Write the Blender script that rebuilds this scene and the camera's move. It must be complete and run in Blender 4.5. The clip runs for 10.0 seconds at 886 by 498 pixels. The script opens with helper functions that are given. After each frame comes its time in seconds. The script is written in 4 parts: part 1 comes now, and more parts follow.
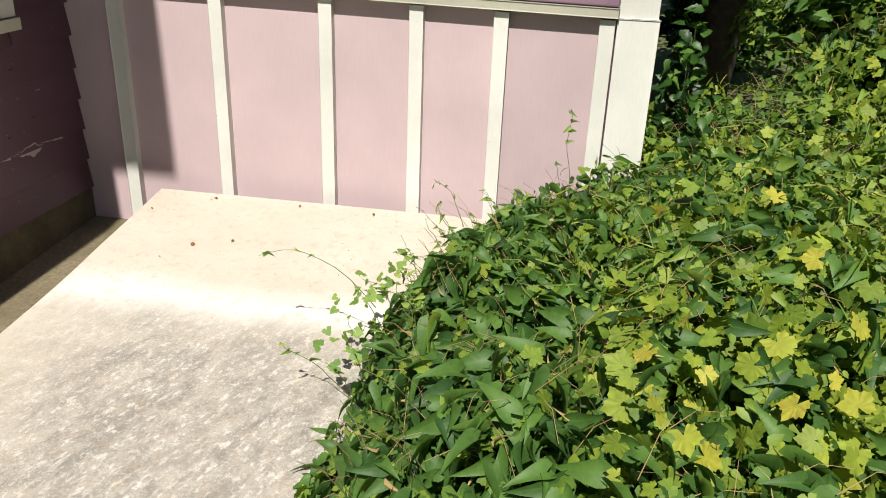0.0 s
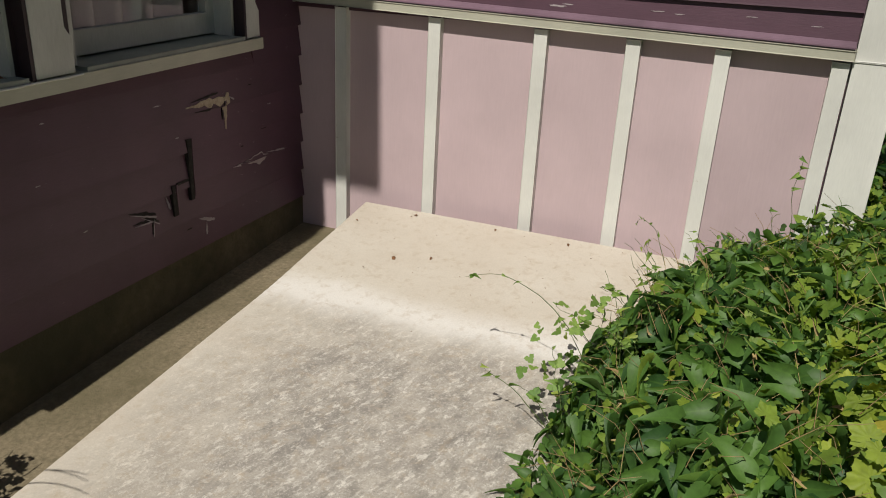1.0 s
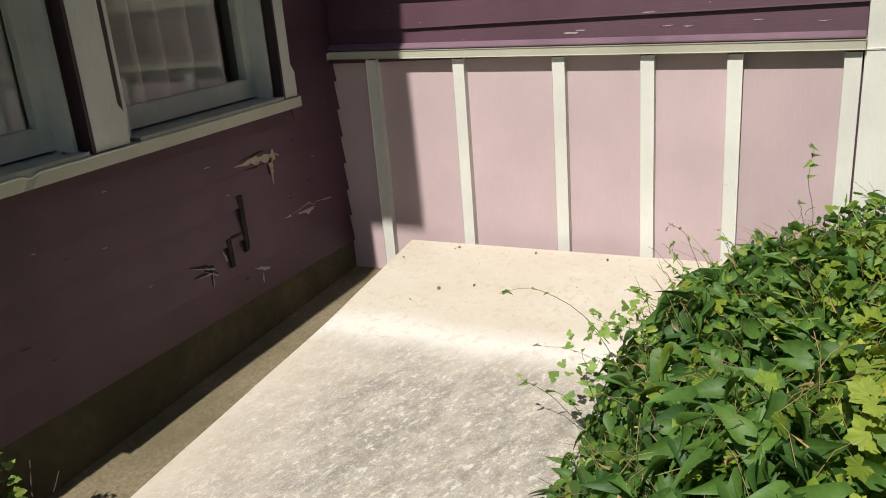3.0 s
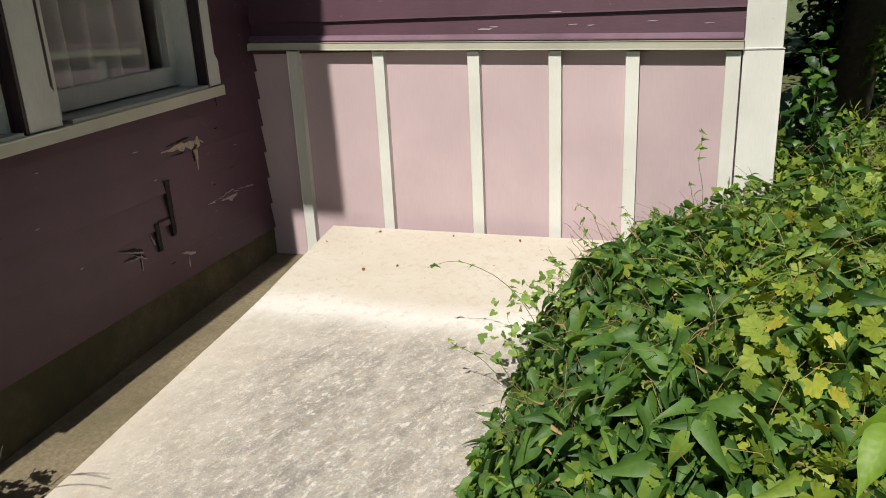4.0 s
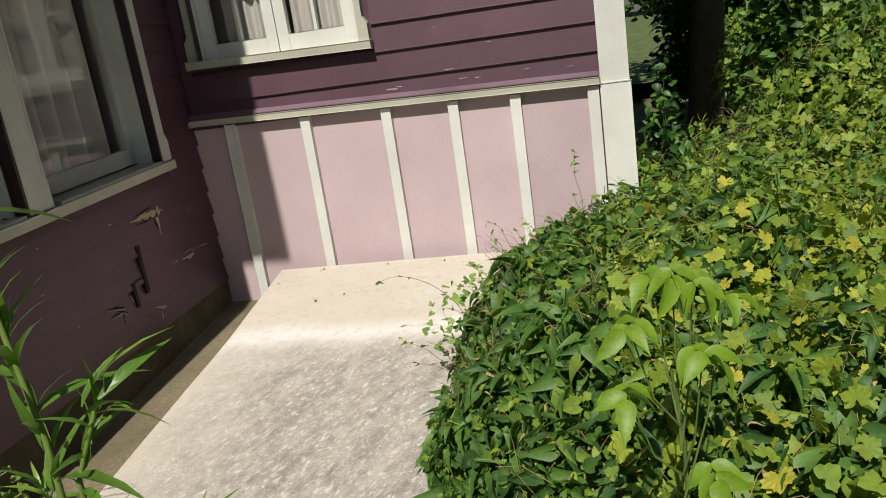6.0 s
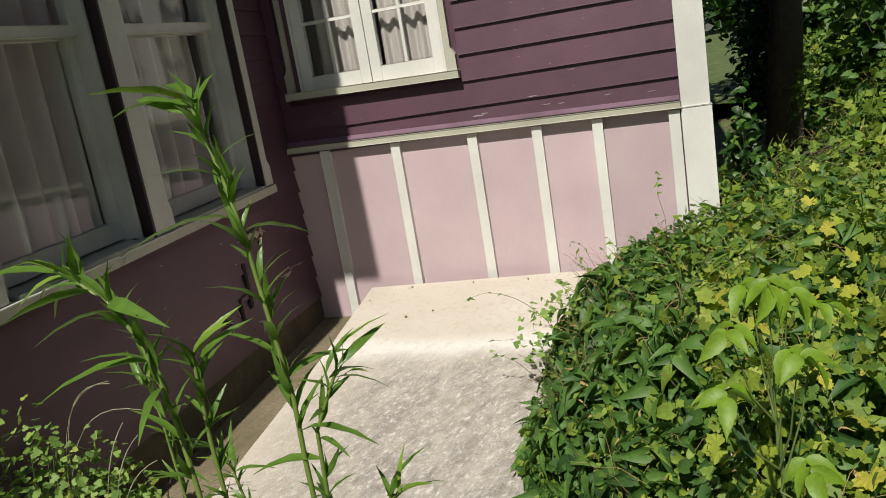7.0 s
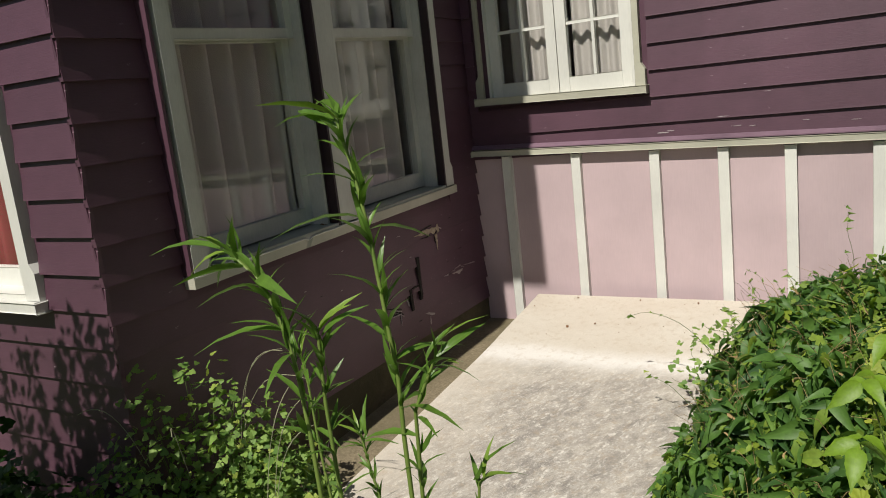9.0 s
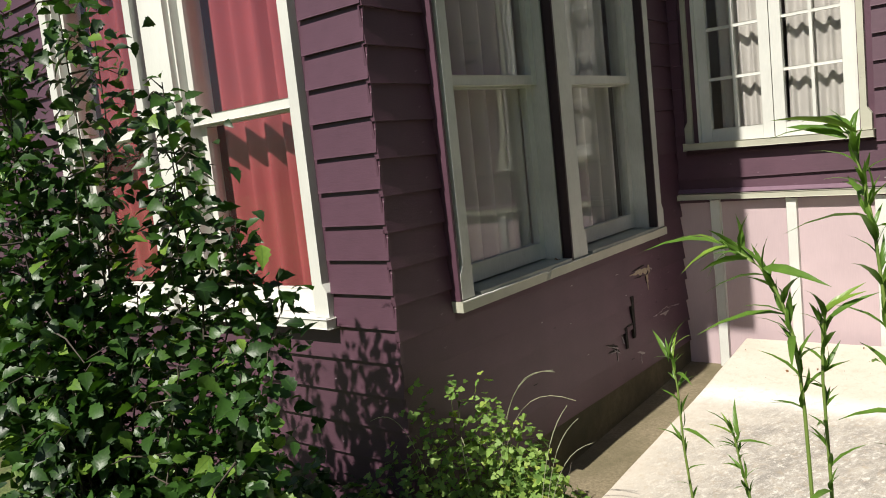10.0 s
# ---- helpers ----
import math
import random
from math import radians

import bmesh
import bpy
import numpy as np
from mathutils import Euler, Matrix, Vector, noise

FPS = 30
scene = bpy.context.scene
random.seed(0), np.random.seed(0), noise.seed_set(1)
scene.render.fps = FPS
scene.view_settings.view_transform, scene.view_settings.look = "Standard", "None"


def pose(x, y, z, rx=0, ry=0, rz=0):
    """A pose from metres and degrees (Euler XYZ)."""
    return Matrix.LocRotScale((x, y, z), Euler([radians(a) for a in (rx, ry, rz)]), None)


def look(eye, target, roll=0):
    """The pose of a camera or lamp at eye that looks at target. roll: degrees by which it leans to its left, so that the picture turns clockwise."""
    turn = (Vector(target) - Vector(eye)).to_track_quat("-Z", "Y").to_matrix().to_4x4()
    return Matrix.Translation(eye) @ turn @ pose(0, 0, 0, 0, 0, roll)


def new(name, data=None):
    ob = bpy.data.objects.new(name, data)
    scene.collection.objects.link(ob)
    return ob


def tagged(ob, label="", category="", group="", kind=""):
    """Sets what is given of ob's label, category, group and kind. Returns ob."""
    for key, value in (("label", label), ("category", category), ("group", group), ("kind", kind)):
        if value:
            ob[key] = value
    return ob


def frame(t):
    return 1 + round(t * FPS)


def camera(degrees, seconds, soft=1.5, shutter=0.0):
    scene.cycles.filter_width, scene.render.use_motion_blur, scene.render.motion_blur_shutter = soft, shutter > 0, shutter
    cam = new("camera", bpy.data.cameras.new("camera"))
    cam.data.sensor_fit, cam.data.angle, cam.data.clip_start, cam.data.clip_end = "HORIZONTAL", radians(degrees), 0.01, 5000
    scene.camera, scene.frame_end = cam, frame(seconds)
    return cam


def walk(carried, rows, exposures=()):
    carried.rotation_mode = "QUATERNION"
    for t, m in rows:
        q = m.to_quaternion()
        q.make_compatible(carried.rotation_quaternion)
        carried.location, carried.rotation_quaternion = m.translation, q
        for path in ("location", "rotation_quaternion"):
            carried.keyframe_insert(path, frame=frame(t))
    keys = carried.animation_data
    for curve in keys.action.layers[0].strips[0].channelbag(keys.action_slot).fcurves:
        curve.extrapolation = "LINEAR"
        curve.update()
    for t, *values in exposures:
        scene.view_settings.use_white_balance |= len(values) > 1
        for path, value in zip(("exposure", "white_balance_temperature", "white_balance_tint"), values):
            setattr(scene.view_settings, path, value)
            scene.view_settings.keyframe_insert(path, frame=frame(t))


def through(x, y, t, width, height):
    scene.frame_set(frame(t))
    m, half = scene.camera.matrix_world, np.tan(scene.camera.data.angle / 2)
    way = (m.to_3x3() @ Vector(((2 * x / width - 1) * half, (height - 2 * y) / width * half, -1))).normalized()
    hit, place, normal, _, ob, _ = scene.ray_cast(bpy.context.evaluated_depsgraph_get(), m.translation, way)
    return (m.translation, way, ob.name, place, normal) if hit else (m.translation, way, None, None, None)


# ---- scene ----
cam = camera(59.4, 10.0, soft=1.0)
PATH = [
    (0, (0.094, 0.004, 1.309), (-0.19, 1.82, 0.522), 2.3),
    (0.5, (0.001, -0.028, 1.317), (-0.452, 1.746, 0.511), 1.4),
    (1, (-0.05, -0.05, 1.327), (-0.725, 1.678, 0.578), 2.9),
    (1.5, (0.002, -0.095, 1.319), (-0.835, 1.599, 0.663), 0.8),
    (1.7, (0.043, -0.121, 1.309), (-0.904, 1.48, 0.577), -3.9),
    (2, (0.095, -0.151, 1.289), (-0.952, 1.367, 0.515), -9.0),
    (2.5, (0.144, -0.114, 1.292), (-0.802, 1.506, 0.597), -7.4),
    (2.7, (0.151, -0.112, 1.297), (-0.767, 1.539, 0.639), -6.2),
    (3.8, (0.1, -0.312, 1.281), (-0.582, 1.469, 0.677), -2.5),
    (4, (0.113, -0.364, 1.282), (-0.51, 1.425, 0.64), -2.8),
    (4.5, (0.189, -0.482, 1.311), (-0.367, 1.344, 0.714), -2.3),
    (5, (0.247, -0.676, 1.313), (-0.269, 1.182, 0.785), -1.8),
    (5.2, (0.263, -0.755, 1.311), (-0.237, 1.093, 0.731), -3.0),
    (6.3, (0.212, -1.073, 1.379), (-0.221, 0.806, 0.849), -9.7),
    (6.5, (0.2, -1.118, 1.386), (-0.26, 0.749, 0.834), -10.4),
    (7, (0.177, -1.203, 1.406), (-0.408, 0.653, 0.946), -9.5),
    (7.5, (0.195, -1.207, 1.421), (-0.536, 0.599, 0.969), -8.2),
    (8, (0.242, -1.178, 1.436), (-0.779, 0.499, 1.052), -7.6),
    (8.5, (0.298, -1.114, 1.419), (-0.807, 0.508, 1.032), -5.2),
    (9, (0.301, -1.251, 1.419), (-0.719, 0.426, 1.035), -6.4),
    (9.5, (0.175, -1.54, 1.411), (-0.998, 0.051, 1.105), -9.7),
    (10, (-0.032, -1.703, 1.423), (-1.307, -0.178, 1.203), -6.1),
]
EXPOSURES = [(0.0, 0.32), (0.25, 0.12), (0.5, -0.19), (1.0, -0.31), (1.3, -0.1), (1.5, 0.02), (2.0, 0.05), (2.5, 0.09), (4.0, 0.06), (5.0, 0.03), (6.5, 0.0), (8.0, 0.01), (9.0, -0.03), (9.5, 0.02), (10.0, 0.42)]
walk(cam, [(t, look(eye, target, roll)) for t, eye, target, roll in PATH], EXPOSURES)

# ---- light ----
SUN_UP = 51.0
world = bpy.data.worlds.new("world")
scene.world = world
world.use_nodes = True
wn = world.node_tree
sky = wn.nodes.new("ShaderNodeTexSky")
sky.sky_type, sky.sun_disc = "NISHITA", False
sky.sun_elevation, sky.sun_rotation = radians(SUN_UP), radians(180)
wn.links.new(sky.outputs[0], wn.nodes["Background"].inputs[0])
wn.nodes["Background"].inputs[1].default_value = 0.047
sun = new("sun", bpy.data.lights.new("sun", "SUN"))
sun.data.energy, sun.data.angle, sun.data.color = 5.1, radians(0.53), (1.0, 0.95, 0.86)
sun.matrix_world = look((0.0, -10 * math.cos(radians(SUN_UP)), 10 * math.sin(radians(SUN_UP))), (0.16, 0, 0))


# ---- materials ----
def nodes_of(name):
    m = bpy.data.materials.new(name)
    m.use_nodes = True
    nt = m.node_tree
    return m, nt, nt.nodes["Principled BSDF"]


def add(nt, kind, **sets):
    n = nt.nodes.new("ShaderNode" + kind)
    for k, v in sets.items():
        n.inputs[k.replace("_", " ")].default_value = v
    return n


def coords(nt, scale=(1, 1, 1), where="Object"):
    c = nt.nodes.new("ShaderNodeTexCoord")
    mp = nt.nodes.new("ShaderNodeMapping")
    mp.inputs["Scale"].default_value = scale
    nt.links.new(c.outputs[where], mp.inputs[0])
    return mp.outputs[0]


def noise_at(nt, vec, scale, detail=4.0, rough=0.6):
    n = add(nt, "TexNoise", Scale=scale, Detail=detail, Roughness=rough)
    nt.links.new(vec, n.inputs["Vector"])
    return n.outputs["Fac"]


def ramp(nt, fac, stops):
    r = nt.nodes.new("ShaderNodeValToRGB")
    e = r.color_ramp.elements
    while len(e) < len(stops):
        e.new(0.5)
    for el, (p, c) in zip(e, stops):
        el.position = p
        el.color = (c, c, c, 1) if isinstance(c, (int, float)) else (*c, 1)
    nt.links.new(fac, r.inputs[0])
    return r.outputs[0]


def mix(nt, fac, a, b, how="MIX"):
    n = nt.nodes.new("ShaderNodeMix")
    n.data_type, n.blend_type = "RGBA", how
    for sock, v in ((n.inputs[0], fac), (n.inputs[6], a), (n.inputs[7], b)):
        if isinstance(v, bpy.types.NodeSocket):
            nt.links.new(v, sock)
        elif isinstance(v, (int, float)):
            sock.default_value = v
        else:
            sock.default_value = (*v, 1)
    return n.outputs[2]


def math_node(nt, op, a, b=0.0):
    n = nt.nodes.new("ShaderNodeMath")
    n.operation = op
    for sock, v in ((n.inputs[0], a), (n.inputs[1], b)):
        if isinstance(v, bpy.types.NodeSocket):
            nt.links.new(v, sock)
        else:
            sock.default_value = v
    return n.outputs[0]


def bump(nt, bsdf, height, strength=0.3, distance=0.004):
    b = add(nt, "Bump", Strength=strength, Distance=distance)
    nt.links.new(height, b.inputs["Height"])
    nt.links.new(b.outputs[0], bsdf.inputs["Normal"])


def paint(name, colour, rough=0.55, grain=(3, 3, 30), dirt=0.25, chips=0.0, under=(0.42, 0.36, 0.29), vary=0.12):
    """Old house paint: brush grain, grime, some chips down to the wood."""
    m, nt, p = nodes_of(name)
    v = coords(nt, (1, 1, 1))
    g = noise_at(nt, coords(nt, grain), 14, 5, 0.65)
    big = noise_at(nt, v, 2.3, 4, 0.6)
    info = nt.nodes.new("ShaderNodeObjectInfo")
    tone = ramp(nt, big, [(0.3, 1 - dirt), (0.62, 1.0)])
    col = mix(nt, 1.0, colour, tone, "MULTIPLY")
    col = mix(nt, 1.0, col, ramp(nt, g, [(0.3, 1 - dirt * 0.5), (0.7, 1.0)]), "MULTIPLY")
    col = mix(nt, 1.0, col, ramp(nt, info.outputs["Random"], [(0.0, 1 - vary), (1.0, 1.0)]), "MULTIPLY")
    if chips:
        c = noise_at(nt, coords(nt, (1.0, 1.0, 2.6)), 17, 6, 0.72)
        cm = ramp(nt, c, [(0.70 - chips * 0.1, 0.0), (0.715 - chips * 0.1, 1.0)])
        col = mix(nt, cm, col, under)
    nt.links.new(col, p.inputs["Base Color"])
    p.inputs["Roughness"].default_value = rough
    bump(nt, p, g, 0.25, 0.002)
    return m


PLUM = paint("plum_paint", (0.112, 0.051, 0.077), 0.5, (2, 2, 24), 0.3, 0.15, (0.28, 0.20, 0.23))
# plum again, darkened so that recess shade is in the colour
PLUM_SHADED = paint("plum_paint_with_shade", (0.036, 0.019, 0.024), 0.5, (2, 2, 24), 0.3)
PINK = paint("pink_paint", (0.56, 0.435, 0.455), 0.6, (10, 3, 0.8), 0.12, 0.0)
WORN = paint("worn_purple_paint", (0.235, 0.145, 0.195), 0.5, (3, 3, 40), 0.4, 0.25, (0.42, 0.35, 0.37))
LAVENDER = paint("lavender_flaking_paint", (0.42, 0.36, 0.37), 0.7, (2, 2, 24), 0.3)
CREAM = paint("cream_trim_paint", (0.52, 0.51, 0.41), 0.5, (2, 2, 20), 0.22, 0.3, (0.3, 0.27, 0.22))
WHITE = paint("white_trim_paint", (0.74, 0.74, 0.69), 0.5, (16, 16, 2), 0.15, 0.1, (0.45, 0.42, 0.36))
GREY = paint("grey_trim_paint", (0.66, 0.66, 0.61), 0.5, (12, 12, 2), 0.25, 0.2)
SILLGREY = paint("sage_sill_paint", (0.34, 0.37, 0.33), 0.45, (3, 3, 3), 0.3, 0.0)


def concrete_slab_mat():
    m, nt, p = nodes_of("weathered_concrete")
    v = coords(nt)
    sep = nt.nodes.new("ShaderNodeSeparateXYZ")
    nt.links.new(v, sep.inputs[0])
    fine = noise_at(nt, v, 210, 4, 0.75)
    turned = nt.nodes.new("ShaderNodeMapping")
    turned.inputs["Scale"].default_value = (0.72, 1.2, 1)
    spun = nt.nodes.new("ShaderNodeMapping")
    spun.inputs["Rotation"].default_value = (0, 0, radians(-66))
    nt.links.new(v, spun.inputs[0])
    nt.links.new(spun.outputs[0], turned.inputs[0])
    chip = noise_at(nt, turned.outputs[0], 44, 9, 0.74)
    speck = noise_at(nt, v, 130, 5, 0.7)
    mot = noise_at(nt, turned.outputs[0], 19, 8, 0.70)
    patch = noise_at(nt, turned.outputs[0], 6, 6, 0.62)
    big = noise_at(nt, coords(nt, (0.8, 1.2, 1)), 2.6, 3, 0.55)
    wob = math_node(nt, "MULTIPLY", math_node(nt, "SUBTRACT", noise_at(nt, v, 3.0, 3), 0.5), 0.20)
    y = math_node(nt, "ADD", sep.outputs["Y"], wob)
    # grey lichen film on the lower part, cream above with a paler band at the bend
    film = ramp(nt, math_node(nt, "DIVIDE", y, 4.0), [(0.47, 1.0), (0.528, 0.72), (0.556, 0.0)])
    edge = ramp(nt, math_node(nt, "MULTIPLY", math_node(nt, "ADD", sep.outputs["X"], 1.637), 2.0), [(0.03, 0.0), (0.14, 0.30), (0.95, 1.0)])
    film = math_node(nt, "MULTIPLY", film, edge)
    cream = mix(nt, ramp(nt, big, [(0.3, 0.0), (0.7, 1.0)]), (0.535, 0.475, 0.395), (0.605, 0.56, 0.485))
    pale_band = ramp(nt, math_node(nt, "DIVIDE", y, 4.0), [(0.52, 0.0), (0.55, 1.0), (0.562, 1.0), (0.59, 0.0)])
    cream = mix(nt, math_node(nt, "MULTIPLY", pale_band, 0.85), cream, (0.735, 0.71, 0.67))
    grey = mix(nt, ramp(nt, patch, [(0.36, 0.0), (0.62, 1.0)]), (0.262, 0.240, 0.215), (0.43, 0.392, 0.34))
    grey = mix(nt, math_node(nt, "MULTIPLY", ramp(nt, mot, [(0.50, 0.0), (0.60, 1.0)]), 0.55), grey, (0.49, 0.455, 0.405))
    grey = mix(nt, math_node(nt, "MULTIPLY", ramp(nt, mot, [(0.37, 1.0), (0.47, 0.0)]), 0.5), grey, (0.185, 0.17, 0.152))
    flaked = math_node(nt, "MULTIPLY", ramp(nt, chip, [(0.535, 0.0), (0.575, 1.0)]), ramp(nt, mot, [(0.40, 0.15), (0.58, 0.95)]))
    grey = mix(nt, flaked, grey, (0.66, 0.625, 0.565))
    grey = mix(nt, math_node(nt, "MULTIPLY", ramp(nt, speck, [(0.56, 0.0), (0.62, 1.0)]), 0.55), grey, (0.60, 0.56, 0.50))
    grey = mix(nt, math_node(nt, "MULTIPLY", ramp(nt, speck, [(0.36, 1.0), (0.43, 0.0)]), 0.45), grey, (0.15, 0.14, 0.125))
    col = mix(nt, math_node(nt, "MULTIPLY", film, ramp(nt, big, [(0.2, 0.75), (0.5, 1.0)])), cream, grey)
    stain = noise_at(nt, v, 26, 6, 0.7)
    col = mix(nt, ramp(nt, stain, [(0.52, 0.0), (0.72, 0.5)]), col, (0.40, 0.31, 0.21))
    col = mix(nt, 1.0, col, ramp(nt, fine, [(0.3, 0.84), (0.6, 1.0)]), "MULTIPLY")
    nt.links.new(col, p.inputs["Base Color"])
    p.inputs["Roughness"].default_value = 0.9
    h = math_node(nt, "ADD", math_node(nt, "MULTIPLY", fine, 0.5), chip)
    bump(nt, p, h, 0.16, 0.0016)
    return m


def earth_like(name, a, b, c, scale=30, rough=0.95, bumpy=0.6):
    m, nt, p = nodes_of(name)
    v = coords(nt)
    n1, n2 = noise_at(nt, v, scale, 7, 0.72), noise_at(nt, v, 2.2, 4, 0.6)
    col = mix(nt, ramp(nt, n1, [(0.35, 0.0), (0.65, 1.0)]), a, b)
    col = mix(nt, ramp(nt, n2, [(0.42, 0.0), (0.66, 1.0)]), col, c)
    nt.links.new(col, p.inputs["Base Color"])
    p.inputs["Roughness"].default_value = rough
    bump(nt, p, n1, bumpy, 0.01)
    return m


SLAB = concrete_slab_mat()
CHANNEL = earth_like("dirty_concrete", (0.14, 0.115, 0.07), (0.27, 0.22, 0.14), (0.13, 0.11, 0.06), 60)
FOOTING = earth_like("mossy_foundation_paint", (0.085, 0.075, 0.04), (0.14, 0.115, 0.07), (0.06, 0.055, 0.03), 18)
def yard_mat():
    m, nt, p = nodes_of("soil_and_rough_grass")
    v = coords(nt)
    n1, n2 = noise_at(nt, v, 24, 7, 0.72), noise_at(nt, v, 1.3, 5, 0.65)
    soil = mix(nt, n1, (0.05, 0.035, 0.02), (0.15, 0.115, 0.07))
    grass = mix(nt, ramp(nt, n1, [(0.35, 0.0), (0.65, 1.0)]), (0.05, 0.085, 0.02), (0.16, 0.20, 0.06))
    nt.links.new(mix(nt, ramp(nt, n2, [(0.36, 0.0), (0.52, 1.0)]), soil, grass), p.inputs["Base Color"])
    p.inputs["Roughness"].default_value = 0.95
    bump(nt, p, n1, 0.7, 0.02)
    return m


SOIL = yard_mat()
LAWN = earth_like("lawn_grass", (0.035, 0.06, 0.015), (0.14, 0.175, 0.055), (0.07, 0.10, 0.03), 5)
PLASTER = earth_like("room_plaster", (0.42, 0.39, 0.35), (0.46, 0.43, 0.39), (0.40, 0.37, 0.34), 8, 0.9, 0.05)
BARE = earth_like("bare_wood", (0.30, 0.23, 0.16), (0.55, 0.46, 0.35), (0.42, 0.34, 0.25), 60)
GAP = earth_like("rotten_wood_gap", (0.012, 0.010, 0.009), (0.03, 0.024, 0.02), (0.015, 0.012, 0.01), 40)
ROOFING = earth_like("roof_boards", (0.2, 0.18, 0.16), (0.26, 0.24, 0.21), (0.2, 0.19, 0.18), 12)


def glass_mat():
    m, nt, p = nodes_of("window_glass")
    t = add(nt, "BsdfTransparent")
    gl = add(nt, "BsdfGlossy", Roughness=0.02)
    mx = nt.nodes.new("ShaderNodeMixShader")
    lw = add(nt, "LayerWeight", Blend=0.5)
    rise = math_node(nt, "POWER", lw.outputs["Facing"], 3.2)
    nt.links.new(math_node(nt, "ADD", math_node(nt, "MULTIPLY", rise, 0.34), 0.045), mx.inputs[0])
    nt.links.new(t.outputs[0], mx.inputs[1])
    nt.links.new(gl.outputs[0], mx.inputs[2])
    wav = noise_at(nt, coords(nt), 3.5, 1)
    b = add(nt, "Bump", Strength=0.06, Distance=0.02)
    nt.links.new(wav, b.inputs["Height"])
    nt.links.new(b.outputs[0], gl.inputs["Normal"])
    nt.links.new(mx.outputs[0], nt.nodes["Material Output"].inputs[0])
    return m


def cloth(name, colour, through=0.35, rough=0.9, weave=260):
    m, nt, p = nodes_of(name)
    n = noise_at(nt, coords(nt), weave, 2)
    big = noise_at(nt, coords(nt), 4, 3)
    col = mix(nt, 1.0, colour, ramp(nt, n, [(0.3, 0.82), (0.7, 1.0)]), "MULTIPLY")
    col = mix(nt, 1.0, col, ramp(nt, big, [(0.3, 0.85), (0.7, 1.0)]), "MULTIPLY")
    nt.links.new(col, p.inputs["Base Color"])
    p.inputs["Roughness"].default_value = rough
    t = add(nt, "BsdfTranslucent")
    nt.links.new(col, t.inputs[0])
    mx = nt.nodes.new("ShaderNodeMixShader")
    mx.inputs[0].default_value = through
    nt.links.new(p.outputs[0], mx.inputs[1])
    nt.links.new(t.outputs[0], mx.inputs[2])
    nt.links.new(mx.outputs[0], nt.nodes["Material Output"].inputs[0])
    return m


GLASS = glass_mat()
SHEER = cloth("sheer_white_curtain", (0.62, 0.59, 0.55), 0.18)
RED = cloth("red_curtain_cloth", (0.37, 0.062, 0.072), 0.15)


def leaf_mat(name, dark, light, yellow, share=0.12, gloss=0.38):
    """Green leaf: every leaf its own tone, paler along the rib, light passing through."""
    m, nt, p = nodes_of(name)
    geo = nt.nodes.new("ShaderNodeNewGeometry")
    r = geo.outputs["Random Per Island"]
    col = ramp(nt, r, [(0.0, dark), (1 - share * 1.6, light), (1 - share * 0.55, yellow), (1.0, yellow)])
    at = nt.nodes.new("ShaderNodeAttribute")
    at.attribute_name = "rib"
    col = mix(nt, ramp(nt, at.outputs["Fac"], [(0.0, 0.45), (0.16, 0.0)]), col, light)
    up = nt.nodes.new("ShaderNodeAttribute")
    up.attribute_name = "along"
    wave = math_node(nt, "SINE", math_node(nt, "SUBTRACT", math_node(nt, "MULTIPLY", up.outputs["Fac"], 44.0), math_node(nt, "MULTIPLY", at.outputs["Fac"], 8.0)))
    vein = ramp(nt, wave, [(0.75, 0.0), (1.0, 1.0)])
    col = mix(nt, math_node(nt, "MULTIPLY", vein, 0.05), col, light)
    blot = noise_at(nt, coords(nt), 45, 3)
    col = mix(nt, 1.0, col, ramp(nt, blot, [(0.3, 0.72), (0.65, 1.0)]), "MULTIPLY")
    nt.links.new(col, p.inputs["Base Color"])
    p.inputs["Roughness"].default_value = gloss
    t = add(nt, "BsdfTranslucent")
    tc = mix(nt, 1.0, col, (1.0, 1.15, 0.45), "MULTIPLY")
    nt.links.new(tc, t.inputs[0])
    mx = nt.nodes.new("ShaderNodeMixShader")
    mx.inputs[0].default_value = 0.32
    nt.links.new(p.outputs[0], mx.inputs[1])
    nt.links.new(t.outputs[0], mx.inputs[2])
    nt.links.new(mx.outputs[0], nt.nodes["Material Output"].inputs[0])
    bump(nt, p, math_node(nt, "SUBTRACT", blot, math_node(nt, "MULTIPLY", wave, 0.05)), 0.3, 0.003)
    return m


# ---- mesh helpers ----
def link_mesh(name, me, mat, parent=None, label=""):
    ob = new(name, me)
    if mat:
        me.materials.append(mat)
    if parent:
        ob.parent = parent
    return tagged(ob, label)


def part(name, bm, mat, parent=None, label="", smooth=False):
    """One bmesh as one mesh object, under a thing where one is given."""
    bmesh.ops.recalc_face_normals(bm, faces=bm.faces)
    me = bpy.data.meshes.new(name)
    bm.to_mesh(me)
    bm.free()
    if smooth:
        me.shade_smooth()
    return link_mesh(name, me, mat, parent, label)


FAR_Y, LEFT_X, SOUTH_Y = 3.08, -1.995, 0.335
FAR = Matrix(((1, 0, 0, 0), (0, -1, 0, FAR_Y), (0, 0, 1, 0), (0, 0, 0, 1)))
SKEW = 0.0150  # the shaded wall is a little out of square
LEFT = Matrix(((-SKEW, 1, 0, LEFT_X + 0.32 * SKEW), (1, SKEW, 0, 0), (0, 0, 1, 0), (0, 0, 0, 1)))
TILT = 0.0175  # the shaded windows rise a little towards the inner corner
WEST = Matrix(((-SKEW, 1, 0, LEFT_X + 0.32 * SKEW), (1, SKEW, 0, 0), (TILT, 0, 1, -1.75 * TILT), (0, 0, 0, 1)))
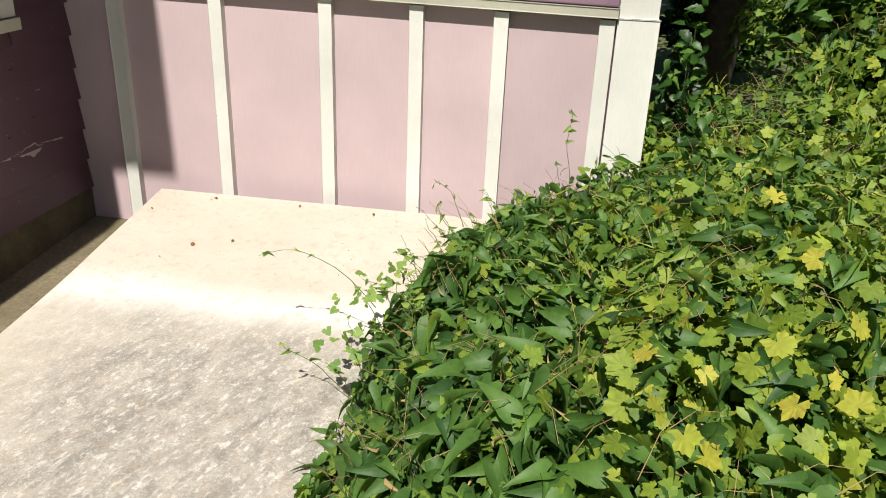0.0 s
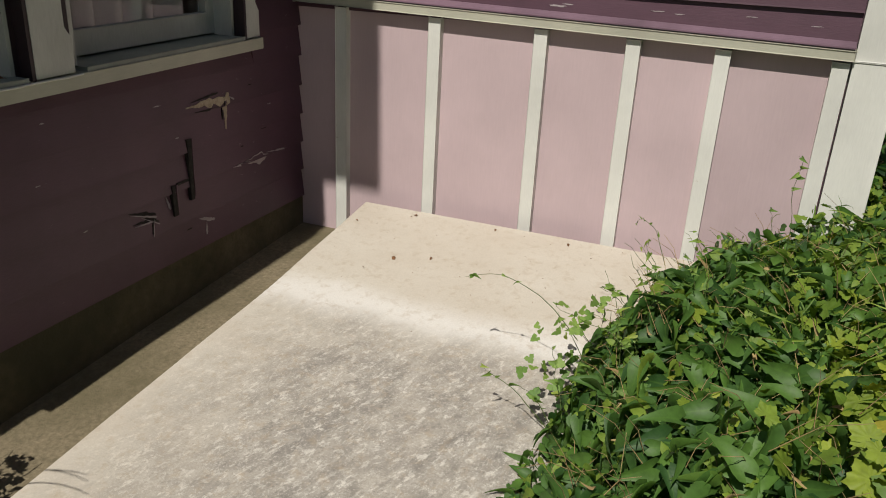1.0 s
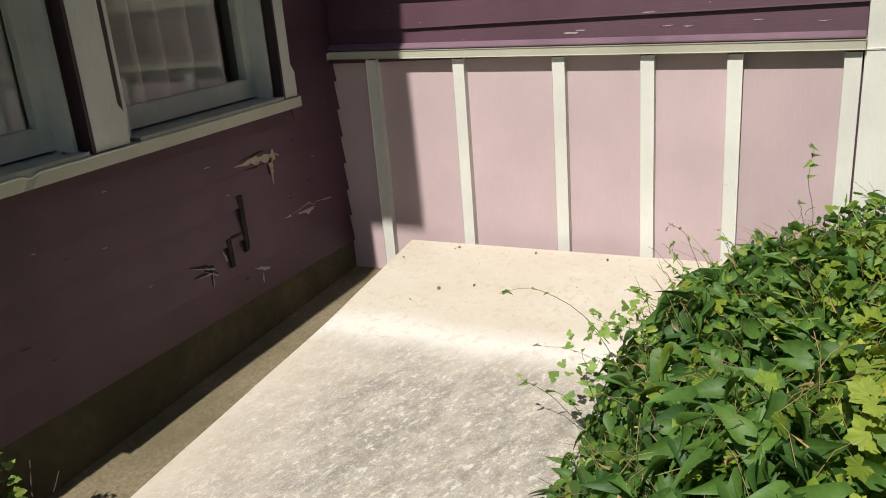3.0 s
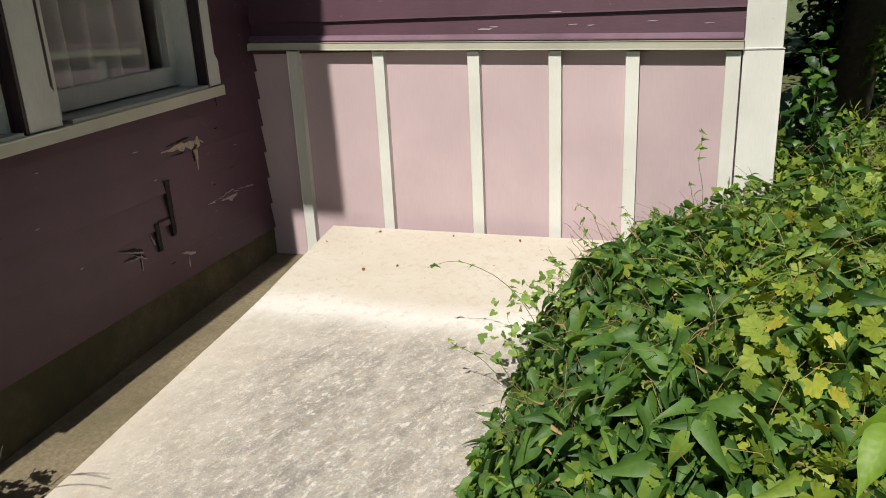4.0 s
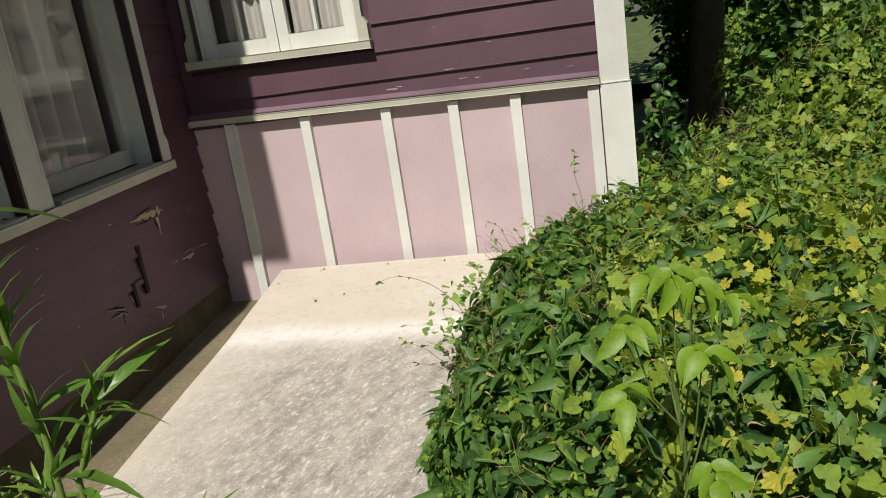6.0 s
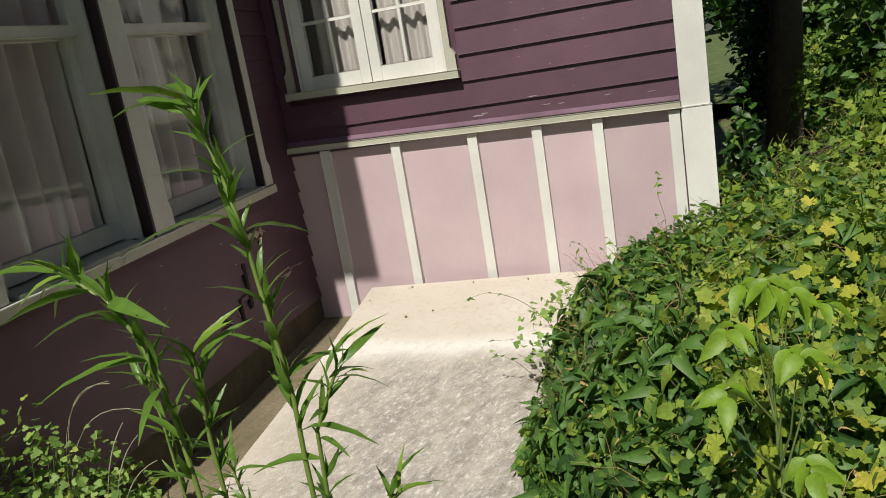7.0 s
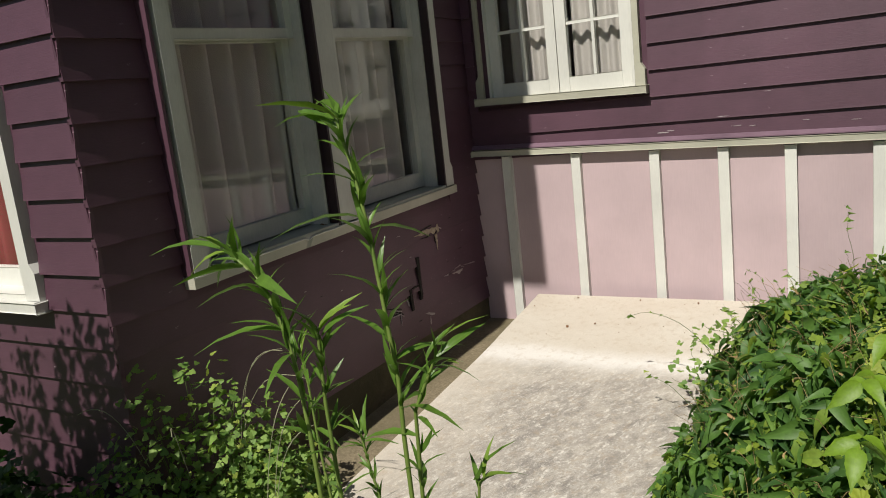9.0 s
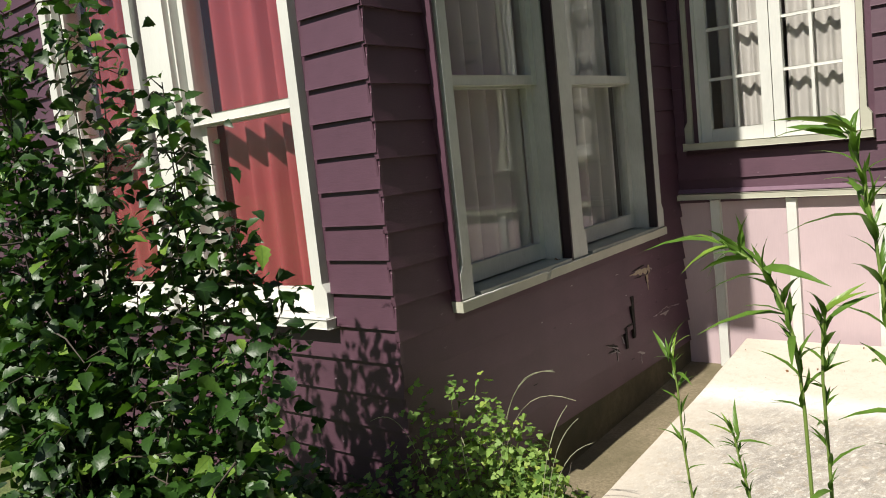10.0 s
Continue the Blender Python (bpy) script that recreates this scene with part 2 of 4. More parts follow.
SOUTH = Matrix(((1, 0, 0, 0), (0, -1, 0, SOUTH_Y), (0, 0, 1, 0), (0, 0, 0, 1)))
ID = Matrix.Identity(4)
SAG = -0.018  # the far wing's boards drop towards its outer corner


def box(bm, u0, u1, d0, d1, z0, z1, m=ID, bevel=0.0, sag=0.0, rough=0.0):
    """A block along a wall: u along it, d out of it, z up; sag tilts it along u, rough wobbles its corners."""
    r = bmesh.ops.create_cube(bm, size=1)["verts"]
    for v in r:
        c = v.co
        u, d, z = u0 + (c.x + 0.5) * (u1 - u0), d0 + (c.y + 0.5) * (d1 - d0), z0 + (c.z + 0.5) * (z1 - z0)
        if rough:
            u, d, z = (q + random.uniform(-rough, rough) for q in (u, d, z))
        v.co = m @ Vector((u, d, z + sag * (u + 0.5)))
    if bevel:
        es = {e for v in r for e in v.link_edges}
        bmesh.ops.bevel(bm, geom=list(es), offset=bevel, segments=2, affect="EDGES", profile=0.6)
    return bm


def block(name, dims, mat, parent=None, m=ID, bevel=0.003, sag=0.0, label="", rough=0.0):
    return part(name, box(bmesh.new(), *dims, m=m, bevel=bevel, sag=sag, rough=rough), mat, parent, label)


def wall_mesh(name, u0, u1, z0, z1, thick, holes, mat, m, sag=0.0):
    """A wall of real thickness behind its face (d from -thick to 0), with openings through it."""
    us = sorted({u0, u1, *(h[0] for h in holes), *(h[1] for h in holes)})
    zs = sorted({z0, z1, *(h[2] for h in holes), *(h[3] for h in holes)})
    bm = bmesh.new()
    for a, b in zip(us, us[1:]):
        lo = None
        for c, d in zip(zs, zs[1:]):
            solid = not any(h[0] <= a and b <= h[1] and h[2] <= c and d <= h[3] for h in holes)
            if solid and lo is None:
                lo = c
            if not solid and lo is not None:
                box(bm, a, b, -thick, 0, lo, c, m)
                lo = None
        if lo is not None:
            box(bm, a, b, -thick, 0, lo, z1, m)
    ob = part(name, bm, mat)
    return tagged(ob, kind="structure")


# ---- ground ----
def slab_z(y):
    """Top of the slab: steeper against the house, easing to a gentle fall."""
    near = 0.060 + (y - 2.2) * 0.100
    far = 0.060 + (y - 2.2) * 0.142
    w = min(max((y - 1.95) / 0.5, 0), 1)
    return near + (far - near) * w * w * (3 - 2 * w)


bm = bmesh.new()
bmesh.ops.create_grid(bm, x_segments=90, y_segments=90, size=1)
for v in bm.verts:
    # finer in the middle, out to the horizon at the rim
    r = max(abs(v.co.x), abs(v.co.y))
    k = 7 * r + 300 * max(0, r - 0.35) ** 3
    x, y = v.co.x * k / max(r, 1e-6), v.co.y * k / max(r, 1e-6)
    z = -0.16 + 0.05 * noise.noise(Vector((x * 0.6, y * 0.6, 0)))
    if x > 0.2:
        z += 0.12 * min(1, (x - 0.2) / 1.5)
    if y > 8:
        z += 0.30 * min(1, (y - 8) / 8)
    v.co = Vector((x, y, z))
ground = tagged(part("ground", bm, SOIL, smooth=True), "dark soil and rough grass under the plants", "ground", kind="structure")

bm = bmesh.new()
for x0, x1, ys in ((-1.637, 0.36, [2.98 - 0.07 * i for i in range(56)]),):
    rows = []
    for y in ys:
        e = 0.006 * noise.noise(Vector((0, y * 3, 4)))
        rows.append([bm.verts.new((x, y, z)) for x, z in ((x0 + e, slab_z(y) - 0.19), (x0 + e, slab_z(y) - 0.012), (x0 + e + 0.012, slab_z(y)), (-0.6, slab_z(y)), (x1, slab_z(y)), (x1, slab_z(y) - 0.2))])
    for a, b in zip(rows, rows[1:]):
        for i in range(5):
            bm.faces.new((a[i], a[i + 1], b[i + 1], b[i]))
    bm.faces.new(rows[0]), bm.faces.new(rows[-1])
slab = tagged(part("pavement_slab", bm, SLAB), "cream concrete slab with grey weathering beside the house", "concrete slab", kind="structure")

bm = bmesh.new()
rows = []
for y in (3.08, 2.2, 1.2, 0.2, -0.9):
    z = -0.03 - (3.08 - y) * 0.05
    rows.append([bm.verts.new(c) for c in ((-2.1, y, z - 0.1), (-2.1, y, z), (-1.64, y, z), (-1.64, y, z - 0.1))])
for a, b in zip(rows, rows[1:]):
    for i in range(3):
        bm.faces.new((a[i], a[i + 1], b[i + 1], b[i]))
bm.faces.new(rows[0]), bm.faces.new(rows[-1])
channel = tagged(part("pavement_channel", bm, CHANNEL), "dirty sunken concrete strip between slab and house", "drain channel", kind="structure")

# ---- the house ----
TOP = 4.06
W1, W2 = (0.79, 1.55, 0.90, 2.66), (1.765, 2.585, 0.90, 2.66)
CW = (-1.87, -0.975, 1.352, 2.72)
RW1, RW2 = (-3.165, -2.397, 0.875, 2.70), (-4.263, -3.495, 0.875, 2.70)
wall_left = wall_mesh("wall_west", 0.335, 3.2, -0.1, TOP, 0.16, [(*W1[:2], 0.86, W1[3]), (*W2[:2], 0.86, W2[3])], PLUM, LEFT)
tagged(wall_left, "dark plum clapboard wall in shade", "wall")
wall_south = wall_mesh("wall_south", -7.0, -2.155, -0.1, TOP, 0.16, [RW1, RW2], PLUM, SOUTH)
tagged(wall_south, "sunlit plum clapboard wall with curtained windows", "wall")
wall_far = wall_mesh("wall_north", -2.045, 0.36, -0.1, TOP, 0.16, [CW], PLUM, FAR)
tagged(wall_far, "plum clapboard wall above a pink boarded skirt", "wall")
bm = bmesh.new()
box(bm, 0.22, 0.36, 3.24, 8.0, -0.1, TOP)
wall_east = tagged(part("wall_east", bm, PLUM), "plum house side wall behind the corner board", "wall", kind="structure")
bm = bmesh.new()
box(bm, -7.0, 0.22, 7.84, 8.0, -0.1, TOP), box(bm, -7.0, -6.84, 0.5, 7.84, -0.1, TOP), box(bm, -2.3, -2.16, 3.25, 7.84, 0.2, TOP)
tagged(part("wall_back", bm, PLASTER), "plain inner and rear house walls", "wall", kind="structure")
bm = bmesh.new()
box(bm, -6.84, -2.3, 0.5, 7.84, 0.25, 0.30), box(bm, -2.3, 0.22, 3.25, 7.84, 0.25, 0.30)
tagged(part("floor", bm, ROOFING), "plain boarded room floor indoors", "floor", kind="structure")
bm = bmesh.new()
box(bm, -6.84, -2.16, 0.5, 7.84, 3.0, 3.06), box(bm, -2.16, 0.22, 3.25, 7.84, 3.0, 3.06)
tagged(part("ceiling", bm, PLASTER), "plain plaster room ceiling", "ceiling", kind="structure")
bm = bmesh.new()
box(bm, -7.4, -1.68, -0.06, 8.4, TOP, TOP + 0.12), box(bm, -1.68, 0.76, 2.68, 8.4, TOP, TOP + 0.12)
tagged(part("roof_eaves", bm, ROOFING), "overhanging boarded roof eaves of the house", "roof", kind="structure")

# pink skirt of vertical boards and battens under the far wall's ledge
skirt = tagged(new("wall_skirt"), "pale pink skirt boards with white battens", "wall skirt", kind="structure")
EDGES = [-2.035, -1.79, -1.345, -0.885, -0.517, -0.19, 0.22]
for a, b in zip(EDGES, EDGES[1:]):
    block("board", (a + 0.001, b - 0.001, 0.001, 0.008 + random.uniform(-0.001, 0.001), -0.06, 0.998 + SAG * (b + 0.5)), PINK, skirt, FAR, 0.001)
for a in (-1.816, -1.373, -0.914, -0.549, -0.222, 0.174):
    h = 0.992 + SAG * (a + 0.56)
    block("batten", (a, a + 0.056, 0.008, 0.040, -0.05 if a < -1.7 else slab_z(2.95) - 0.03, h), WHITE, skirt, FAR, 0.004, rough=0.001)
bm = bmesh.new()
box(bm, -2.018, 0.238, 0.0, 0.060, 1.0, 1.04, FAR, 0.004, SAG)
for v in bm.verts:
    if v.co.y < 3.05 and v.co.z > 1.02 + SAG * (v.co.x + 0.5):
        v.co.z -= 0.006
ledge = part("ledge", bm, CREAM, skirt, "chipped cream ledge capping the skirt")
bm = bmesh.new()
for u in (-2.015, -1.3, -0.6, 0.236):
    z = SAG * (u + 0.5)
    for d, h in ((0.0, 1.041), (0.052, 1.041), (0.052, 1.046), (0.026, 1.064), (0.0, 1.064)):
        bm.verts.new(FAR @ Vector((u, d, h + z)))
bm.verts.ensure_lookup_table()
for k in range(3):
    for i in range(5):
        a, b = 5 * k + i, 5 * k + (i + 1) % 5
        bm.faces.new([bm.verts[j] for j in (a, b, b + 5, a + 5)])
for k in (0, 15):
    bm.faces.new([bm.verts[k + i] for i in range(5)])
part("drip_strip", bm, WORN, skirt, "worn purple strip above the ledge")
corner = tagged(new("corner_board"), "white corner boards of the house wing", "corner board", kind="structure")
block("board", (0.237, 0.390, 0.0, 0.046, -0.08, 0.985), WHITE, corner, FAR, 0.004)
block("board", (0.240, 0.384, 0.0, 0.034, 0.987, TOP - 0.01), WHITE, corner, FAR, 0.004)
bm = bmesh.new()
box(bm, 0.362, 0.385, 3.085, 3.20, -0.08, TOP - 0.01, ID, 0.004)
part("side_board", bm, WHITE, corner)

CLAP = 0.1345
clap_cache = {}


def clapboard(parent, mat, m, u0, u1, z, sag=0.0, face=0.023, high=CLAP + 0.012):
    """One wedge-shaped siding board whose lower edge is at z, thin at the top, thick and proud at the bottom."""
    key = (round(u1 - u0, 3), mat.name, m is LEFT, round(sag, 3), round(z * 7) % 3, round(high, 3))
    if key not in clap_cache:
        bm = bmesh.new()
        n, j = max(1, int((u1 - u0) / 0.25)), random.random() * 50
        rows = []
        for i in range(n + 1):
            u = (u1 - u0) * i / n
            w = 0.0022 * noise.noise(Vector((u * 5, j, 0)))
            rows.append([bm.verts.new(m.to_3x3() @ Vector((u, d, zz + sag * u))) for d, zz in ((0.0, 0.0 + w), (face + w, 0.0 + w), (face + w - 0.001, 0.006 + w), (0.005, high), (0.0, high))])
        for a, b in zip(rows, rows[1:]):
            for i in range(5):
                bm.faces.new((a[i], a[(i + 1) % 5], b[(i + 1) % 5], b[i]))
        bm.faces.new(rows[0]), bm.faces.new(rows[-1])
        bmesh.ops.recalc_face_normals(bm, faces=bm.faces)
        me = bpy.data.meshes.new("clapboard")
        bm.to_mesh(me), bm.free()
        me.materials.append(mat)
        clap_cache[key] = me
    ob = new("clapboard", clap_cache[key])
    ob.parent = parent
    ob.location = m @ Vector((u0, 0.0005, z + sag * (u0 + 0.5)))


def siding(parent, mat, m, u0, u1, z0, z1, holes, sag=0.0, face=0.023, pitch=CLAP):
    z = z0
    while z < z1:
        cuts = [u0]
        for h in sorted(holes):
            if h[2] < z + pitch and z < h[3]:
                cuts += [h[0], h[1]]
                if z < h[2] - 0.02:
                    # the board under a sill is ripped down to fit
                    clapboard(parent, mat, m, h[0], h[1], z, sag, face, h[2] - z)
        cuts.append(u1)
        for a, b in zip(cuts[::2], cuts[1::2]):
            if b - a > 0.02:
                clapboard(parent, mat, m, a, b, z, sag, face, pitch + 0.012)
        z += pitch


siding(wall_left, PLUM, LEFT, 0.318, 3.078, 0.115, 2.95, [(0.655, 2.695, 0.86, 2.78)])
siding(wall_south, PLUM, SOUTH, -6.9, -1.978, 0.0495, 2.95, [(-4.38, -2.312, 0.825, 2.85)], pitch=0.1305)
siding(wall_far, PLUM, FAR, -2.018, 0.238, 1.005, 2.95, [(-1.955, -0.898, 1.315, 2.85)], pitch=0.1425)
for z in (3.0, 3.52):
    block("frieze_board", (0.318, 3.06, 0.0, 0.02, z, z + 0.515), PLUM, wall_left, LEFT)
    block("frieze_board", (-6.9, -1.98, 0.0, 0.02, z, z + 0.515), PLUM, wall_south, SOUTH)
    block("frieze_board", (-1.97, 0.238, 0.0, 0.02, z, z + 0.515), PLUM, wall_far, FAR)
bm = bmesh.new()
box(bm, 0.325, 3.075, 0.0, 0.013, -0.12, 0.112, LEFT, 0.003)
footing = tagged(part("foundation", bm, FOOTING), "dark mossy foundation board under the clapboards", "foundation", kind="structure")


# ---- windows ----
def curtain(name, m, u0, u1, d, z0, z1, mat, folds, depth, label):
    bm = bmesh.new()
    n, rows = int(folds * 12), []
    ph = random.random() * 9
    for j in range(9):
        t = j / 8
        row = []
        for i in range(n + 1):
            s = i / n
            w = math.sin(s * folds * 6.283 + ph + 0.5 * noise.noise(Vector((s * 6, t * 1.2, ph)))) * depth * (0.6 + 0.4 * noise.noise(Vector((s * 9, 3, ph))))
            row.append(bm.verts.new(m @ Vector((u0 + s * (u1 - u0) + 0.004 * math.sin(t * 4 + s * 30), d + w, z0 + t * (z1 - z0)))))
        rows.append(row)
    for a, b in zip(rows, rows[1:]):
        for i in range(n):
            bm.faces.new((a[i], a[i + 1], b[i + 1], b[i]))
    ob = part(name, bm, mat, smooth=True)
    return tagged(ob, label, "curtain")


def sash(win, m, u0, u1, z0, z1, d, mat, rail=0.05, bottom=0.075, cols=1, rows=1, name="sash"):
    """A framed light with its pane and glazing bars; d is its outer face."""
    s = part(name, box(bmesh.new(), u0, u0 + rail, d - 0.035, d, z0, z1, m, 0.003), mat, win)
    block("stile", (u1 - rail, u1, d - 0.035, d, z0, z1), mat, s, m)
    block("bottom_rail", (u0 + rail, u1 - rail, d - 0.034, d - 0.001, z0, z0 + bottom), mat, s, m)
    block("top_rail", (u0 + rail, u1 - rail, d - 0.034, d - 0.001, z1 - rail, z1), mat, s, m)
    a, b, c, e = u0 + rail, u1 - rail, z0 + bottom, z1 - rail
    pane = block("pane", (a, b, d - 0.020, d - 0.016, c, e), GLASS, s, m, 0)
    pane.visible_shadow = False
    for i in range(1, cols):
        u = a + (b - a) * i / cols
        block("muntin", (u - 0.009, u + 0.009, d - 0.03, d - 0.006, c, e), mat, s, m, 0.002)
    for i in range(1, rows):
        z = c + (e - c) * i / rows
        block("muntin", (a, b, d - 0.031, d - 0.007, z - 0.009, z + 0.009), mat, s, m, 0.002)
    return s


def lining(win, m, h, mat, depth=0.15, out=0.012):
    u0, u1, z0, z1 = h
    for n, dims in (("jamb", (u0 - 0.002, u0 + 0.012, -depth, out, z0, z1)), ("jamb", (u1 - 0.012, u1 + 0.002, -depth, out, z0, z1)), ("head", (u0, u1, -depth, out, z1 - 0.012, z1 + 0.002))):
        block(n, dims, mat, win, m, 0.001)


def flared(name, win, m, u0, u1, z0, z1, d, mat, side):
    """A casing board with the small sawn step near its foot."""
    w = u1 - u0
    bm = bmesh.new()
    cut = 0.022
    a, b = (0, cut) if side > 0 else (cut, 0)
    prof = [(u0, z0), (u1, z0), (u1, z0 + 0.10), (u1 - (b if side > 0 else 0), z0 + 0.135), (u1 - (b if side > 0 else 0), z1), (u0 + (a if side < 0 else 0), z1), (u0 + (a if side < 0 else 0), z0 + 0.135), (u0, z0 + 0.10)]
    fr = [bm.verts.new(m @ Vector((u, d, z))) for u, z in prof]
    bk = [bm.verts.new(m @ Vector((u, 0.0, z))) for u, z in prof]
    bm.faces.new(fr), bm.faces.new(bk)
    for i in range(8):
        bm.faces.new((fr[i], fr[(i + 1) % 8], bk[(i + 1) % 8], bk[i]))
    return part(name, bm, mat, win)


def double_hung(name, m, h, frame_mat, meet, label, d=-0.035):
    win = tagged(new(name), label, "window", kind="structure")
    u0, u1, z0, z1 = h
    lining(win, m, h, frame_mat)
    sash(win, m, u0 + 0.013, u1 - 0.013, z0 + 0.012, meet + 0.02, d - 0.036, frame_mat, 0.045, 0.075, name="lower_sash")
    sash(win, m, u0 + 0.013, u1 - 0.013, meet - 0.015, z1 - 0.012, d, frame_mat, 0.042, 0.04, name="upper_sash")
    return win


# paired sash windows in the shaded wall
w1 = double_hung("window_1", WEST, W1, GREY, 1.765, "shaded double-hung window with grey frame and sheer curtain")
w2 = double_hung("window_2", WEST, W2, GREY, 1.765, "shaded double-hung window with grey frame and sheer curtain")
trim = tagged(new("trim_west"), "grey-green wooden window trim with a chipped sill", "window trim", kind="structure")
flared("casing", trim, WEST, 0.668, 0.748, 0.893, 2.75, 0.060, GREY, -1)
flared("casing", trim, WEST, 1.580, 1.722, 0.893, 2.75, 0.060, GREY, 1)
flared("casing", trim, WEST, 2.605, 2.69, 0.893, 2.75, 0.060, GREY, 1)
# the darker strips carry painted shade beside the casings; nothing is recessed here
for a, skin in ((0.656, PLUM), (1.568, PLUM_SHADED), (2.593, PLUM_SHADED)):
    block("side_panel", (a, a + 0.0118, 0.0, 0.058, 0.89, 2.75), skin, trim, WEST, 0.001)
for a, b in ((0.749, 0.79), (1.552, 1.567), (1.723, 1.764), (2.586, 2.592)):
    block("stop", (a, b, 0.0, 0.012, 0.893, 2.66), PLUM_SHADED, trim, WEST, 0.001)
block("head_casing", (0.668, 2.69, 0.0, 0.045, 2.752, 2.83), GREY, trim, WEST)
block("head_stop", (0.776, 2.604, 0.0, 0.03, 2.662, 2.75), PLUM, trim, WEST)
bm = bmesh.new()
box(bm, 0.652, 2.70, 0.0, 0.070, 0.844, 0.888, WEST)
bmesh.ops.subdivide_edges(bm, edges=[e for e in bm.edges if abs((e.verts[0].co - e.verts[1].co).y) > 1], cuts=60)
for v in bm.verts:
    y = v.co.y
    if (WEST.inverted() @ v.co).y > 0.03 and (WEST.inverted() @ v.co).z > 0.87:
        worn = 0.006 * max(0, noise.noise(Vector((y * 9, 2, 0)))) * (1 if y < 1.75 else 0.2)
        v.co.z -= worn + (0.016 * max(0, 1 - abs(y - 1.325) / 0.03))
        v.co.x -= worn + (0.010 * max(0, 1 - abs(y - 1.325) / 0.03))
part("sill", bm, CREAM, trim, "worn cream sill edge")
for a, b in ((0.792, 1.548), (1.767, 2.583)):
    block("sill_top", (a, b, -0.15, 0.064, 0.874, 0.902), SILLGREY, trim, WEST, 0.002)
curtain("curtain", WEST, 0.80, 1.50, -0.150, 0.93, 2.6, SHEER, 5, 0.065, "thin white sheer curtain in soft folds")
curtain("curtain", WEST, 1.76, 2.52, -0.150, 0.93, 2.6, SHEER, 5, 0.065, "thin white sheer curtain in soft folds")

# casement in the far wall
w3 = tagged(new("window_3"), "white casement window with small panes half in sun", "window", kind="structure")
lining(w3, FAR, CW, WHITE)
sash(w3, FAR, CW[0] + 0.013, -1.428, CW[2] + 0.008, CW[3] - 0.013, -0.012, WHITE, 0.062, 0.09, 2, 4, "casement")
sash(w3, FAR, -1.424, CW[1] - 0.013, CW[2] + 0.008, CW[3] - 0.013, -0.012, WHITE, 0.062, 0.09, 2, 4, "casement")
flared("casing", w3, FAR, -1.947, -1.90, 1.376, 2.8, 0.04, CREAM, -1)
flared("casing", w3, FAR, -0.965, -0.91, 1.345, 2.8, 0.04, CREAM, 1)
block("stop", (-1.899, -1.872, 0.0, 0.014, 1.345, 2.72), PLUM, w3, FAR, 0.001)
block("stop", (-0.973, -0.966, 0.0, 0.014, 1.32, 2.72), PLUM, w3, FAR, 0.001)
block("head_casing", (-1.947, -0.91, 0.0, 0.04, 2.802, 2.87), CREAM, w3, FAR)
block("head_stop", (-1.899, -0.966, 0.0, 0.03, 2.722, 2.80), PLUM, w3, FAR)
block("sill", (-1.952, -0.90, -0.01, 0.066, 1.308, 1.350), CREAM, w3, FAR, 0.004, SAG)
curtain("curtain", FAR, -1.76, -1.45, -0.10, 1.37, 2.7, SHEER, 5, 0.022, "thin white sheer curtain in soft folds")
curtain("curtain", FAR, -1.36, -0.99, -0.10, 1.37, 2.7, SHEER, 5, 0.022, "thin white sheer curtain in soft folds")

# red-curtained windows in the sunlit wall
for n, h in (("window_4", RW1), ("window_5", RW2)):
    w = double_hung(n, SOUTH, h, WHITE, 1.72, "sunlit double-hung window with white frame and red curtain", -0.03)
    flared("casing", w, SOUTH, h[0] - 0.10, h[0] - 0.002, 0.868, 2.78, 0.04, WHITE, -1)
    flared("casing", w, SOUTH, h[1] + 0.002, h[1] + 0.082, 0.868, 2.78, 0.04, WHITE, 1)
    block("head_casing", (h[0] - 0.10, h[1] + 0.08, 0.0, 0.04, 2.782, 2.85), WHITE, w, SOUTH)
    block("head_stop", (h[0], h[1], 0.0, 0.03, 2.702, 2.78), WHITE, w, SOUTH)
    block("sill", (h[0] - 0.115, h[1] + 0.095, -0.12, 0.065, 0.828, 0.866), WHITE, w, SOUTH, 0.005)
    block("stool", (h[0], h[1], -0.12, 0.03, 0.860, 0.889), WHITE, w, SOUTH, 0.003)
    curtain("curtain", SOUTH, h[0] - 0.28, h[1] + 0.03, -0.185, 0.88, 2.7, RED, 8, 0.045, "heavy red curtain hanging in folds")
block("stop", (-3.411, -3.267, 0.0, 0.012, 0.87, 2.85), WHITE, wall_south, SOUTH, 0.001)

# ---- plants ----
def rails(stations, cup=0.12, droop=0.25, wave=0.0):
    """A leaf as three rails (left rim, rib, right rim): stations of (along, half width)."""
    vs, fs, rib = [], [], []
    for i, (y, w) in enumerate(stations):
        z = -droop * max(y, 0) ** 2
        zz = z + cup * w + wave * (1 if i % 2 else -1) * w
        vs += [(-w, y, zz), (0, max(y, 0.0), z), (w, y, zz)]
        rib += [1, 0, 1]
        if i:
            a = 3 * (i - 1)
            fs += [(a, a + 1, a + 4, a + 3), (a + 1, a + 2, a + 5, a + 4)]
    return np.array(vs, float), fs, rib


